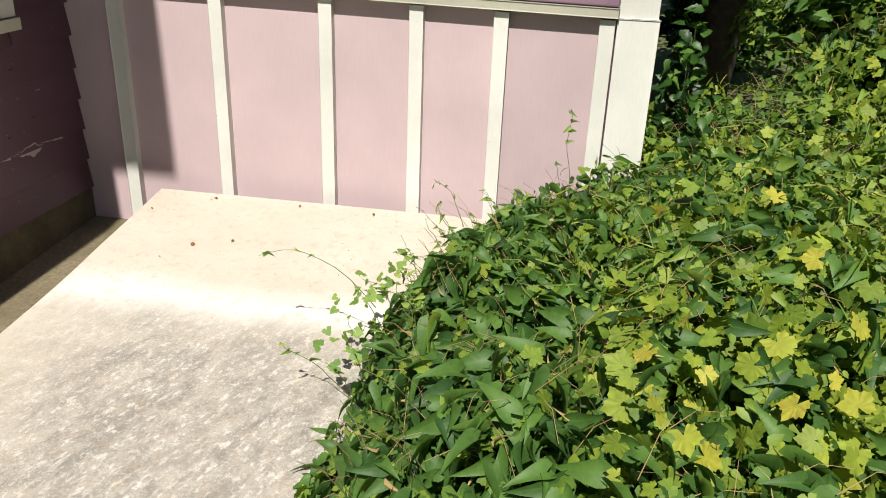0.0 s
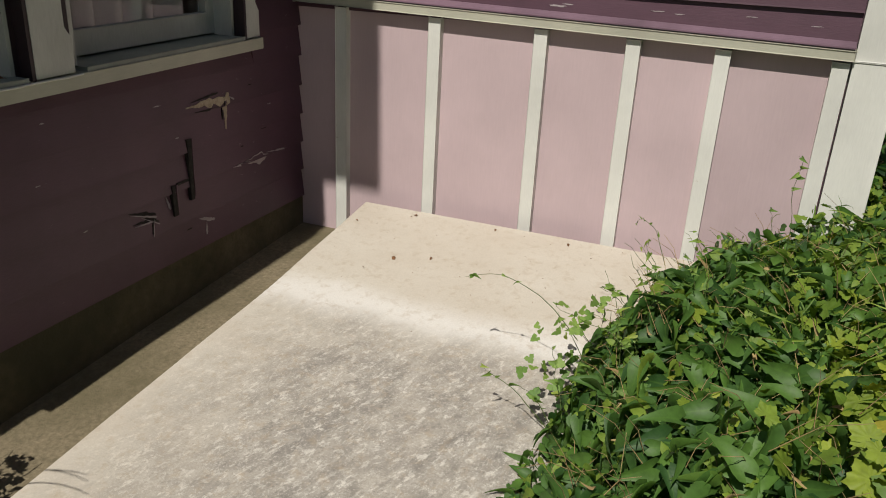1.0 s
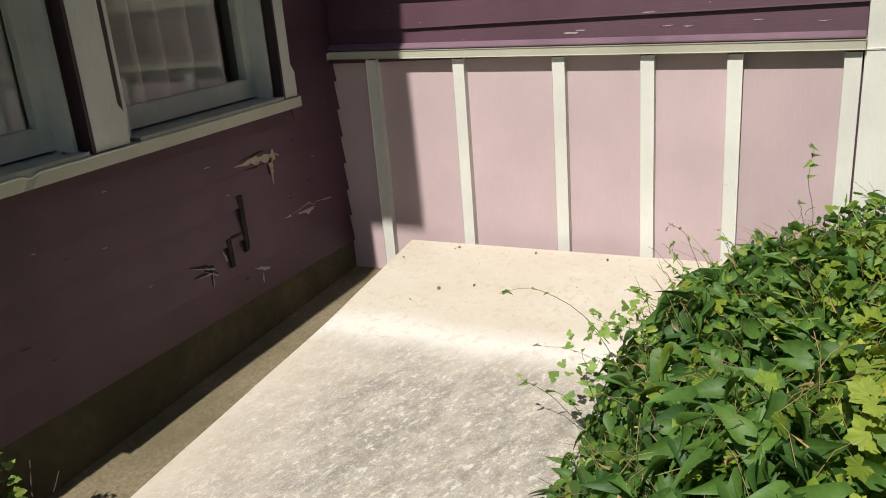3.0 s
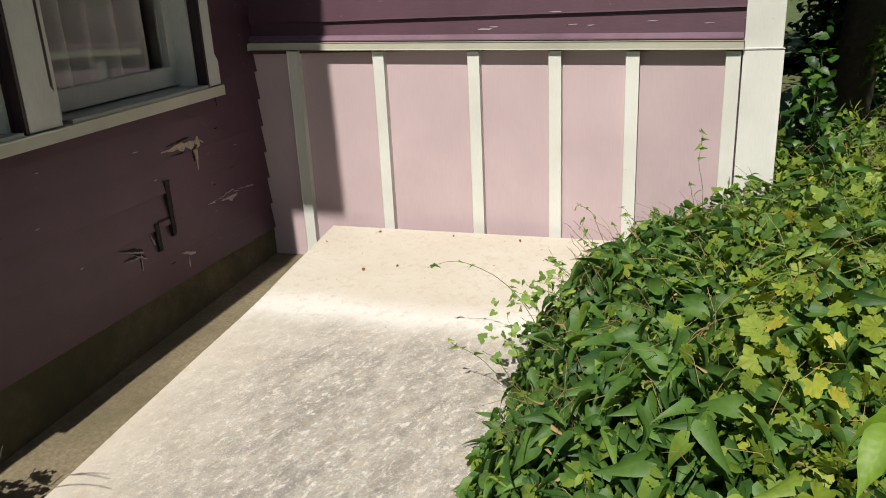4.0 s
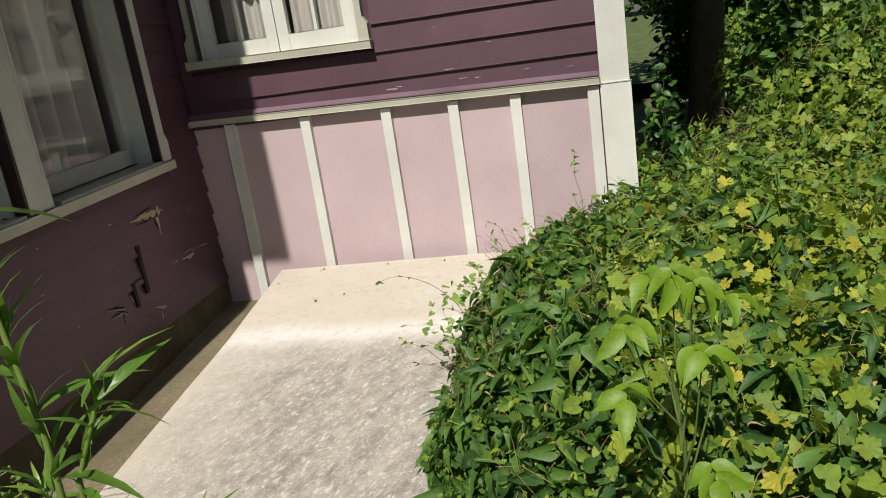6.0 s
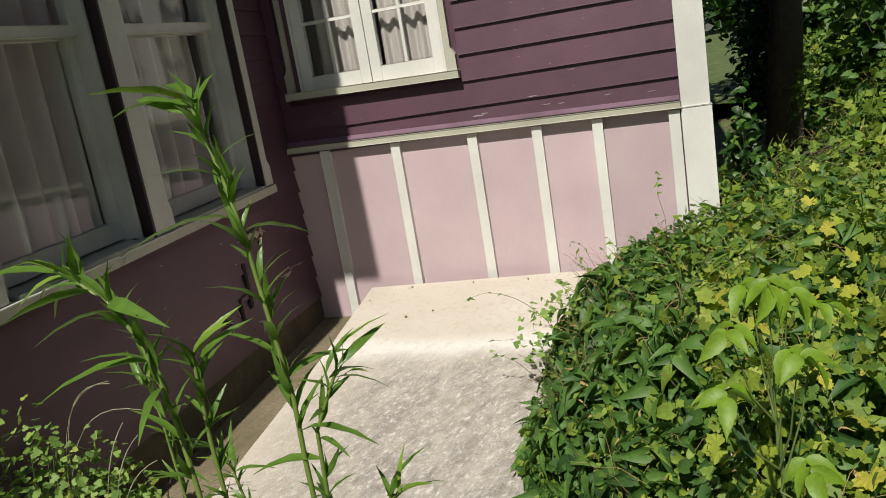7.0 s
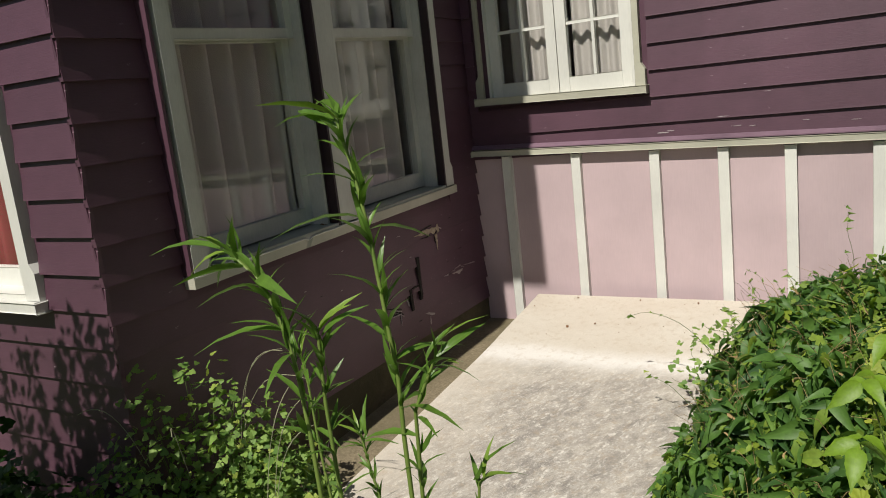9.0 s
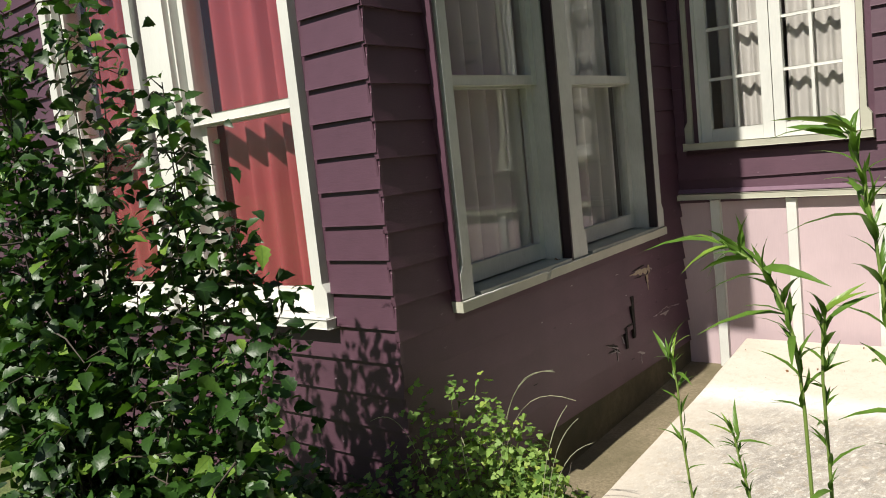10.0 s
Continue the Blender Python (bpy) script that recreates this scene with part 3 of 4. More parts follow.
def lobes(n=5, deep=0.45, steps=4, cup=0.15):
    """A lobed, toothed leaf: a fan about its base."""
    vs, rib, fs = [(0, 0.32, 0.0)], [0], []
    k = n * steps
    for i in range(k + 1):
        a = math.radians(-155 + 310 * i / k)
        f = abs(((i / steps) % 1) - 0.5) * 2
        r = (1 - deep * f ** 0.8) * (0.50 + 0.17 * math.cos(a / 1.3)) * (1 + 0.10 * (i % 2))
        x, y = math.sin(a) * r, 0.32 + math.cos(a) * r
        vs.append((x, y, cup * r * r - 0.18 * max(y, 0) ** 2 + 0.04 * math.sin(i * 2.1)))
        rib.append(1.0 if f > 0.3 else 0.4)
        if i:
            fs.append((0, i, i + 1))
    return np.array(vs, float), fs, rib


HEART = rails([(-0.20, 0.14), (-0.07, 0.255), (0.10, 0.27), (0.32, 0.21), (0.55, 0.14), (0.80, 0.068), (1.0, 0.0)], 0.62, 0.5)
BROAD = rails([(0.0, 0.03), (0.07, 0.12), (0.18, 0.20), (0.32, 0.235), (0.46, 0.215), (0.52, 0.218), (0.62, 0.165), (0.68, 0.16), (0.80, 0.08), (0.90, 0.034), (1.0, 0.0)], 0.46, 0.48)
BLADE = rails([(0.0, 0.018), (0.3, 0.03), (0.7, 0.02), (1.0, 0.0)], 0.4, 0.45)
CURLED = rails([(0.0, 0.02), (0.25, 0.13), (0.5, 0.11), (0.8, 0.05), (1.0, 0.0)], 1.3, 0.7)
SMALL = rails([(0.0, 0.05), (0.25, 0.30), (0.6, 0.26), (1.0, 0.0)], 0.25, 0.3)
LANCE = rails([(0.0, 0.02), (0.2, 0.066), (0.45, 0.078), (0.75, 0.046), (1.0, 0.0)], 0.35, 0.55)
OVATE = rails([(0.0, 0.03), (0.08, 0.12), (0.16, 0.17), (0.22, 0.215), (0.28, 0.205), (0.36, 0.245), (0.42, 0.215), (0.50, 0.235), (0.56, 0.18), (0.63, 0.185), (0.70, 0.12), (0.77, 0.115), (0.87, 0.05), (1.0, 0.0)], 0.42, 0.42)
SHRUB = rails([(0.0, 0.02), (0.14, 0.20), (0.27, 0.31), (0.36, 0.25), (0.48, 0.33), (0.58, 0.21), (0.68, 0.22), (0.82, 0.09), (1.0, 0.0)], 0.30, 0.35)
LOBED = lobes(5, 0.27, 6)
THREE = lobes(3, 0.34, 6)


def frames_of(normals, spin):
    """Turn matrices whose third column follows the normals and whose second is turned by spin about them."""
    n = normals / np.linalg.norm(normals, axis=1, keepdims=True)
    ref = np.stack([np.cos(spin), np.sin(spin), np.zeros_like(spin)], 1)
    y = ref - n * (ref * n).sum(1, keepdims=True)
    y /= np.linalg.norm(y, axis=1, keepdims=True) + 1e-9
    x = np.cross(y, n)
    return np.stack([x, y, n], 2)


def leaves(name, template, pos, turns, sizes, mat, parent=None, label=""):
    tv, tf, rib = template
    n, k = len(pos), len(tv)
    v = np.einsum("nij,kj->nki", turns, tv) * sizes[:, None, None] + pos[:, None, :]
    corners = [len(f) for f in tf]
    flat = np.array([i for f in tf for i in f])
    loops = (flat[None, :] + (np.arange(n) * k)[:, None]).ravel()
    me = bpy.data.meshes.new(name)
    me.vertices.add(n * k), me.loops.add(len(loops)), me.polygons.add(n * len(tf))
    me.vertices.foreach_set("co", v.astype(np.float32).ravel())
    me.loops.foreach_set("vertex_index", loops.astype(np.int32))
    starts = np.concatenate([[0], np.cumsum(np.tile(corners, n))[:-1]])
    me.polygons.foreach_set("loop_start", starts.astype(np.int32))
    me.update(calc_edges=True)
    me.attributes.new("rib", "FLOAT", "POINT").data.foreach_set("value", np.tile(np.array(rib, np.float32), n))
    me.attributes.new("along", "FLOAT", "POINT").data.foreach_set("value", np.tile(tv[:, 1].astype(np.float32), n))
    me.shade_smooth()
    return link_mesh(name, me, mat, parent, label)


def tubes(name, lines, mat, parent=None, sides=5, label=""):
    """Stems: lines of (points, radius at the foot, radius at the tip), joined."""
    vs, fs = [], []
    for pts, r0, r1 in lines:
        pts = [Vector(p) for p in pts]
        base = len(vs)
        for i, p in enumerate(pts):
            d = (pts[min(i + 1, len(pts) - 1)] - pts[max(i - 1, 0)]).normalized()
            x = d.orthogonal().normalized()
            y = d.cross(x)
            r = r0 + (r1 - r0) * i / (len(pts) - 1)
            for j in range(sides):
                a = 6.28318 * j / sides
                vs.append(p + (x * math.cos(a) + y * math.sin(a)) * r)
        for i in range(len(pts) - 1):
            for j in range(sides):
                a, b = base + i * sides + j, base + i * sides + (j + 1) % sides
                fs.append((a, b, b + sides, a + sides))
    me = bpy.data.meshes.new(name)
    me.from_pydata([tuple(v) for v in vs], [], fs)
    me.shade_smooth()
    return link_mesh(name, me, mat, parent, label)


rng = np.random.default_rng(7)
VINE = leaf_mat("vine_leaf", (0.036, 0.102, 0.023), (0.125, 0.25, 0.042), (0.25, 0.36, 0.05), 0.06, 0.56)
VINE_LOBED = leaf_mat("lobed_vine_leaf", (0.10, 0.195, 0.024), (0.27, 0.38, 0.045), (0.42, 0.47, 0.06), 0.05, 0.6)
VINE_YELLOW = leaf_mat("yellowing_vine_leaf", (0.15, 0.235, 0.022), (0.35, 0.43, 0.045), (0.56, 0.52, 0.07), 0.10, 0.6)
FRESH = leaf_mat("fresh_leaf", (0.12, 0.235, 0.016), (0.22, 0.36, 0.026), (0.28, 0.41, 0.03), 0.1, 0.5)
HERB = leaf_mat("herb_leaf", (0.13, 0.25, 0.05), (0.29, 0.43, 0.09), (0.38, 0.47, 0.09), 0.08, 0.6)
WEED = leaf_mat("weed_leaf", (0.06, 0.145, 0.02), (0.15, 0.27, 0.04), (0.22, 0.34, 0.05), 0.1)
SHRUBLEAF = leaf_mat("garden_shrub_leaf", (0.012, 0.036, 0.009), (0.055, 0.138, 0.022), (0.20, 0.33, 0.05), 0.10, 0.42)
DARKLEAF = leaf_mat("shrub_leaf", (0.012, 0.042, 0.010), (0.060, 0.155, 0.022), (0.16, 0.28, 0.05), 0.08, 0.45)
STEM = earth_like("green_stem", (0.065, 0.11, 0.025), (0.12, 0.17, 0.04), (0.09, 0.13, 0.03), 30, 0.6, 0.2)
WEEDSTEM = earth_like("weed_stem", (0.10, 0.17, 0.03), (0.20, 0.27, 0.06), (0.14, 0.20, 0.04), 30, 0.55, 0.2)
DRY = earth_like("dry_stalk", (0.30, 0.22, 0.09), (0.42, 0.32, 0.14), (0.25, 0.16, 0.07), 30, 0.8, 0.2)
STRAW = earth_like("pale_grass", (0.20, 0.22, 0.13), (0.36, 0.36, 0.24), (0.28, 0.27, 0.17), 30, 0.7, 0.2)
BARK = earth_like("bark", (0.05, 0.04, 0.03), (0.10, 0.08, 0.06), (0.07, 0.06, 0.05), 16)

EDGE_Y = [-2.5, 0.4, 0.8, 1.2, 1.7, 2.3, 2.6, 2.95, 3.1]
EDGE_X = [0.0, -0.02, -0.22, -0.40, -0.44, -0.44, -0.36, -0.16, -0.1]


def vine_top(x, y):
    """Height of the leaf cover over the bank."""
    d = x - np.interp(y, EDGE_Y, EDGE_X) + 0.05 * np.sin(y * 5.3 + 0.7) * np.sin(y * 2.1) - 0.03 * np.abs(np.sin(y * 11.0))
    up = 0.47 * (1 - np.exp(-np.maximum(d, 0) / 0.19)) + 0.06 * np.minimum(np.maximum(d - 0.5, 0), 2) + 0.55 * np.clip((y - 2.7) / 1.2, 0, 1) * np.clip((x - 0.95) / 0.5, 0, 1)
    bumps = np.array([0.07 * noise.noise(Vector((a * 2.1, b * 2.1, 1))) + 0.085 * noise.noise(Vector((a * 6, b * 6, 3))) + 0.075 * noise.noise(Vector((a * 13, b * 13, 9))) + 0.035 * noise.noise(Vector((a * 24, b * 24, 4))) for a, b in zip(np.ravel(x), np.ravel(y))])
    near = np.interp(y, [-2.5, -0.6, 0.4, 1.0], [0.25, 0.45, 0.85, 1.0])
    return (up * near) + bumps * np.minimum(1, np.maximum(d, 0) / 0.15)


def vine_patch(name, template, mat, n, area, size, lift, label, tilt=0.55, hang=0.8):
    x0, x1, y0, y1 = area
    x, y = rng.uniform(x0, x1, n), rng.uniform(y0, y1, n)
    d = x - np.interp(y, EDGE_Y, EDGE_X)
    keep = (d > -0.03) & ~((x < 0.42) & (y > 3.0)) & ~((x < 1.15) & (y > 4.1 + 0.4 * np.sin(x * 9)))
    rag = np.array([noise.noise(Vector((a * 1.1, b * 1.1, 20))) for a, b in zip(x, y)])
    keep &= (y > 0.05 + 0.35 * rag + 0.05 * x) & (x < 3.6 + 0.8 * rag)
    x, y, d = x[keep], y[keep], d[keep]
    e = 0.03
    h = vine_top(x, y)
    gx, gy = (vine_top(x + e, y) - h) / e, (vine_top(x, y + e) - h) / e
    z = h + lift - 0.30 * rng.random(len(x)) ** 1.2 - 0.02
    z = np.maximum(z, slab_z(1.5) + 0.02 - 0.02 * rng.random(len(x)))
    # leaves turn up and somewhat to the sun
    nrm = np.stack([-np.clip(gx, -2.5, 2.5) * 0.8 - 0.18, -np.clip(gy, -2, 2) * 0.6 - 0.36, np.ones_like(x) * hang], 1) + rng.normal(0, tilt, (len(x), 3))
    nrm[:, 2] = np.abs(nrm[:, 2]) + 0.1
    spin = np.arctan2(-np.clip(gy, -2, 2) - 0.5, -np.clip(gx, -2, 2) - 0.3) + rng.normal(0, 0.9 if hang > 0.7 else 0.75, len(x))
    s = rng.uniform(size[0], size[1], len(x))
    ob = leaves(name, template, np.stack([x, y, z], 1), frames_of(nrm, spin), s, mat)
    return tagged(ob, label, "vines", kind="stuff")


vine_patch("vine_leaves", HEART, VINE, 7600, (-0.5, 0.9, -0.1, 3.0), (0.045, 0.098), 0.05, "dark green heart-shaped vine leaves over the bank", 0.56, 0.46)
vine_patch("vine_leaves", LOBED, VINE_LOBED, 1200, (-0.45, 0.3, 0.0, 3.2), (0.022, 0.05), 0.04, "yellow-green lobed vine leaves among the dark ones", 0.9)
vine_patch("vine_leaves", LOBED, VINE_YELLOW, 3800, (0.25, 2.2, 0.0, 3.6), (0.022, 0.06), 0.06, "yellow-green lobed vine leaves among the dark ones", 0.9)
vine_patch("vine_leaves", SMALL, VINE_LOBED, 9000, (-0.4, 1.8, 0.2, 3.4), (0.014, 0.038), 0.06, "small pale leaflets among the vines", 1.0)
vine_patch("vine_leaves", THREE, VINE_LOBED, 17000, (0.15, 4.2, -0.2, 7.5), (0.025, 0.06), 0.07, "small yellow-green leaves covering the bank", 0.9)
vine_patch("vine_leaves", LOBED, VINE_YELLOW, 1500, (0.22, 1.5, 0.3, 2.0), (0.03, 0.068), 0.085, "large yellow-green lobed leaves over the near bank", 0.8)
vine_patch("vine_leaves", HEART, VINE, 8000, (0.3, 4.4, -0.2, 8.0), (0.045, 0.085), 0.05, "dark green vine leaves covering the bank", 0.6, 0.6)
vine_patch("vine_leaves", HEART, VINE, 3000, (-0.5, 0.12, 0.3, 2.9), (0.045, 0.09), 0.03, "dark green heart-shaped leaves hanging over the slab edge", 0.55, 0.42)
vine_patch("grass_blades", BLADE, VINE_LOBED, 4600, (0.0, 2.8, 1.6, 4.6), (0.05, 0.12), 0.09, "thin grass blades growing through the vines", 1.6)


def stem_line(foot, tip, bend=0.04, n=7, seed=0.0):
    a, b = Vector(foot), Vector(tip)
    pts = []
    for i in range(n):
        t = i / (n - 1)
        w = Vector((noise.noise(Vector((t * 2.5, seed, 1))), noise.noise(Vector((t * 2.5, seed, 7))), 0)) * bend * min(1, t * 3)
        pts.append(a.lerp(b, t) + w)
    return pts


def along(pts, t):
    f = t * (len(pts) - 1)
    i = min(int(f), len(pts) - 2)
    return pts[i].lerp(pts[i + 1], f - i), (pts[i + 1] - pts[i]).normalized()


# tendrils and dry stalks over the vines
lines, lp, ln, ls, lsz = [], [], [], [], []
runs = [((-0.40, 1.95, 0.26), (-0.78, 2.02, 0.34), 0.09), ((0.12, 2.42, 0.48), (0.09, 2.32, 0.79), 0.03), ((-0.24, 2.6, 0.28), (-0.36, 2.62, 0.40), 0.07)]
for i in range(48):
    y = rng.uniform(1.7, 2.95)
    x = float(np.interp(y, EDGE_Y, EDGE_X)) + rng.uniform(0.0, 0.40)
    h = max(float(vine_top(np.array([x]), np.array([y]))[0]), 0.08)
    L = rng.uniform(0.05, 0.15)
    runs.append(((x, y, h - 0.03), (x + rng.normal(-0.05, 0.06), y + rng.normal(-0.01, 0.05), h + L), rng.uniform(0.0, 0.03)))
for k, (foot, tip, sag) in enumerate(runs):
    wob = lambda t: Vector((noise.noise(Vector((t * 3, k, 0))), noise.noise(Vector((t * 3, k, 5))), noise.noise(Vector((t * 3, k, 8))))) * 0.035 * t
    pts = [Vector(foot).lerp(Vector(tip), i / 9) + Vector((0, 0, sag * math.sin(i / 9 * 3.0))) + wob(i / 9) for i in range(10)]
    lines.append((pts, 0.0015, 0.0006))
    for i in range(5 if k < 3 else 4):
        p, d = along(pts, min(0.99, rng.uniform(0.35, 1.0)))
        lp.append(p), ln.append((rng.normal(0, 0.9), rng.normal(-0.4, 0.9), 0.4)), ls.append(rng.uniform(0, 6.28)), lsz.append(rng.uniform(0.012, 0.032) * (0.9 if k < 3 else 1.0))
tendrils = tagged(new("vine_tendril"), "loose green vine tendrils reaching over the slab", "vine", kind="stuff")
tubes("stem", lines, STEM, tendrils, 4)
leaves("leaf", HEART, np.array(lp), frames_of(np.array(ln), np.array(ls)), np.array(lsz), HERB, tendrils)

# pale lobed leaves hanging over the slab's edge
n = 36
mid = np.array([(-0.47, 1.95, 0.22), (-0.45, 1.80, 0.20), (-0.42, 2.10, 0.26)])[rng.integers(0, 3, n)]
ob = leaves("hanging_leaves", THREE, mid + rng.normal(0, 1, (n, 3)) * (0.035, 0.05, 0.05), frames_of(rng.normal(0, 0.5, (n, 3)) + (-0.2, -0.5, 0.6), rng.uniform(0, 6.28, n)), rng.uniform(0.02, 0.042, n), HERB)
tagged(ob, "pale lobed leaves hanging over the slab edge", "vines", kind="stuff")

lines = []
for i in range(1700):
    x, y = -0.3 + 2.9 * rng.random() ** 1.5, rng.uniform(0.3, 4.2)
    if x < np.interp(y, EDGE_Y, EDGE_X) + 0.12 or (x < 0.45 and y > 2.9):
        continue
    h = float(vine_top(np.array([x]), np.array([y]))[0])
    a, L = rng.uniform(0, 6.28), rng.uniform(0.04, 0.16)
    p = Vector((x, y, h - rng.uniform(0.0, 0.09)))
    q = p + Vector((math.cos(a) * L, math.sin(a) * L, rng.uniform(0.03, 0.13)))
    lines.append(([p, p.lerp(q, 0.5) + Vector((0, 0, 0.025)), q], 0.0013, 0.0006))
tagged(tubes("dry_stalks", lines, DRY, None, 3), "dry straw-coloured stalks among the vines", "stalks", kind="stuff")


# withered leaves caught among the green
n = 900
x, y = -0.25 + 2.4 * rng.random(n) ** 1.3, rng.uniform(0.3, 3.9, n)
ok = (x > np.interp(y, EDGE_Y, EDGE_X) + 0.1) & ~((x < 0.45) & (y > 2.9))
x, y = x[ok], y[ok]
z = vine_top(x, y) + rng.uniform(-0.08, 0.03, len(x))
ob = leaves("withered_leaves", CURLED, np.stack([x, y, z], 1), frames_of(rng.normal(0, 0.8, (len(x), 3)) + (0, -0.2, 0.6), rng.uniform(0, 6.28, len(x))), rng.uniform(0.015, 0.045, len(x)), DRY)
tagged(ob, "withered tan leaves caught among the vines", "dead leaves", kind="stuff")

# young tree with large drooping leaflets
def compound(where, out, size, n=5):
    """Places for the leaflets of one compound leaf."""
    o = Vector(out).normalized()
    side = Vector((-o.y, o.x, 0)).normalized()
    res = []
    for k in range(n):
        s = 0 if k == 0 else (1 if k % 2 else -1)
        t = 1.0 if k == 0 else (0.7 if k < 3 else 0.25)
        p = Vector(where) + o * size * (0.30 if k == 0 else (0.05 if k < 3 else -0.35))
        d = (o * (1 if s == 0 else 0.55) + side * s * (0.85 if k < 3 else 1.6)).normalized()
        res.append((p, d, size * (1.0 if k == 0 else 0.85)))
    return res


sapling = tagged(new("young_tree"), "young tree with large bright green drooping leaflets", "sapling")
lp, lt, lsz, lines = [], [], [], []
heads = (((0.236, 0.205, 0.848), (-0.4, -0.8, 0)), ((0.363, 0.255, 0.899), (0.3, -0.9, 0)), ((0.232, 0.20, 0.725), (-0.1, -0.9, 0)), ((0.375, 0.22, 0.555), (0.1, -0.9, 0)), ((0.282, 0.312, 0.903), (-0.5, -0.6, 0)), ((0.321, 0.257, 0.914), (-0.1, -0.9, 0)), ((0.372, 0.20, 0.795), (0.4, -0.8, 0)), ((0.43, 0.30, 0.86), (0.9, -0.3, 0)))
trunk_top = Vector((0.32, 0.26, 0.74))
lines.append((stem_line((0.36, 0.34, -0.1), trunk_top, 0.03), 0.006, 0.003))
for i, (where, out) in enumerate(heads):
    size = rng.uniform(0.064, 0.084)
    joint = Vector(where) - Vector(out).normalized() * size * 0.3
    low = trunk_top - Vector((0, 0, 0.10 + 0.05 * (i % 4)))
    lines.append(([low, low.lerp(joint, 0.55) - Vector((0, 0, 0.05)), joint], 0.0026, 0.0012))
    for p, d, s in compound(joint, out, size, 5):
        d = np.array(d) + rng.normal(0, 0.14, 3) + np.array((0, 0, -0.30 + rng.uniform(-0.30, 0.15)))
        d /= np.linalg.norm(d)
        up = np.array((0, -0.25, 1.0)) + rng.normal(0, 0.40, 3)
        up -= d * (up @ d)
        up /= np.linalg.norm(up)
        lp.append(np.array(p)), lt.append(np.stack([np.cross(d, up), d, up], 1)), lsz.append(s)
tubes("stem", lines, STEM, sapling, 6)
for i in range(len(lp)):
    leaves("leaflet", BROAD, np.array([lp[i]]), np.array([lt[i]]), np.array([lsz[i]]), FRESH, sapling)


# tall narrow-leaved weeds
def turn_of(d, up):
    d = d / np.linalg.norm(d)
    up = up - d * (up @ d)
    up /= np.linalg.norm(up) + 1e-9
    return np.stack([np.cross(d, up), d, up], 1)


def weed(points, n, size, seed, label, crown=(-0.8, -0.1, 0.35)):
    """A wand with leaves hugging it, tufts in the axils, some long leaves arching out, and a leaning crown."""
    w = tagged(new("tall_weed"), label, "weed", "tall weeds beside the slab")
    pts = [Vector(p) for p in points]
    fine = [along(pts, i / 20)[0] for i in range(21)]
    tubes("stem", [(fine, 0.0038, 0.0020)], WEEDSTEM, w, 6)
    g = np.random.default_rng(seed)
    side = g.uniform(0, 6.28)
    for i in range(n):
        t = 0.45 + 0.52 * i / (n - 1)
        p, d = along(fine, t)
        d = np.array(d)
        side += 2.4 + g.uniform(-0.5, 0.5)
        out = np.array((math.cos(side), math.sin(side), 0.0))
        arch = g.random() < 0.30
        aim = out + d * (g.uniform(0.15, 0.55) if arch else g.uniform(1.0, 2.2))
        up = d - out * 0.4 + 0.3 * g.normal(0, 0.6, 3)
        s = size * (g.uniform(0.75, 1.25) if arch else g.uniform(0.45, 0.8)) * (1 - 0.25 * t)
        leaves("leaf", LANCE, np.array([p]), turn_of(aim, up)[None], np.array([s]), WEED, w)
        k = int(g.integers(1, 4))
        tt = [turn_of(out * g.uniform(0.2, 0.9) + d * 1.4 + g.normal(0, 0.28, 3), g.normal(0, 1, 3)) for _ in range(k)]
        leaves("shoot", LANCE, np.tile(np.array(p), (k, 1)), np.array(tt), g.uniform(0.28, 0.55, k) * size, WEED, w)
    tip = np.array(fine[-1])
    k = 5
    tt = [turn_of(np.array(crown) + g.normal(0, 0.34, 3), np.array((0, -0.3, 1.0)) + g.normal(0, 0.4, 3)) for _ in range(k)]
    leaves("crown_leaf", LANCE, tip + g.normal(0, 0.006, (k, 3)), np.array(tt), g.uniform(0.5, 1.0, k) * size, WEED, w)


weed([(-0.25, -0.5, -0.14), (-0.245, -0.5, 0.3), (-0.24, -0.5, 0.6), (-0.245, -0.5, 0.98), (-0.242, -0.5, 1.08), (-0.25, -0.5, 1.175), (-0.258, -0.5, 1.27), (-0.268, -0.5, 1.335), (-0.285, -0.5, 1.41)], 20, 0.115, 1, "tall slender weed with long narrow green leaves")
weed([(-0.30, -0.56, -0.14), (-0.325, -0.56, 0.3), (-0.338, -0.56, 0.7), (-0.345, -0.56, 1.0), (-0.352, -0.56, 1.11), (-0.370, -0.56, 1.18), (-0.395, -0.56, 1.225), (-0.44, -0.56, 1.258)], 18, 0.11, 2, "leaning slender weed with long narrow green leaves")
weed([(-0.23, -0.47, -0.14), (-0.235, -0.48, 0.5), (-0.235, -0.49, 0.9), (-0.222, -0.5, 1.04), (-0.185, -0.5, 1.11)], 12, 0.085, 3, "shorter slender weed with curled narrow leaves", (0.5, 0.1, 0.9))
weed([(-0.31, -0.54, -0.14), (-0.32, -0.55, 0.5), (-0.318, -0.55, 0.9), (-0.322, -0.55, 1.06), (-0.318, -0.55, 1.15)], 12, 0.09, 4, "shorter slender weed with narrow leaves", (0.3, 0.0, 1.0))
weed([(-0.69, -0.15, -0.14), (-0.70, -0.15, 0.3), (-0.695, -0.15, 0.6), (-0.71, -0.15, 0.75), (-0.715, -0.15, 0.89), (-0.724, -0.15, 0.96)], 13, 0.09, 5, "single slender weed with narrow leaves beside the channel", (-0.1, 0.0, 1.0))
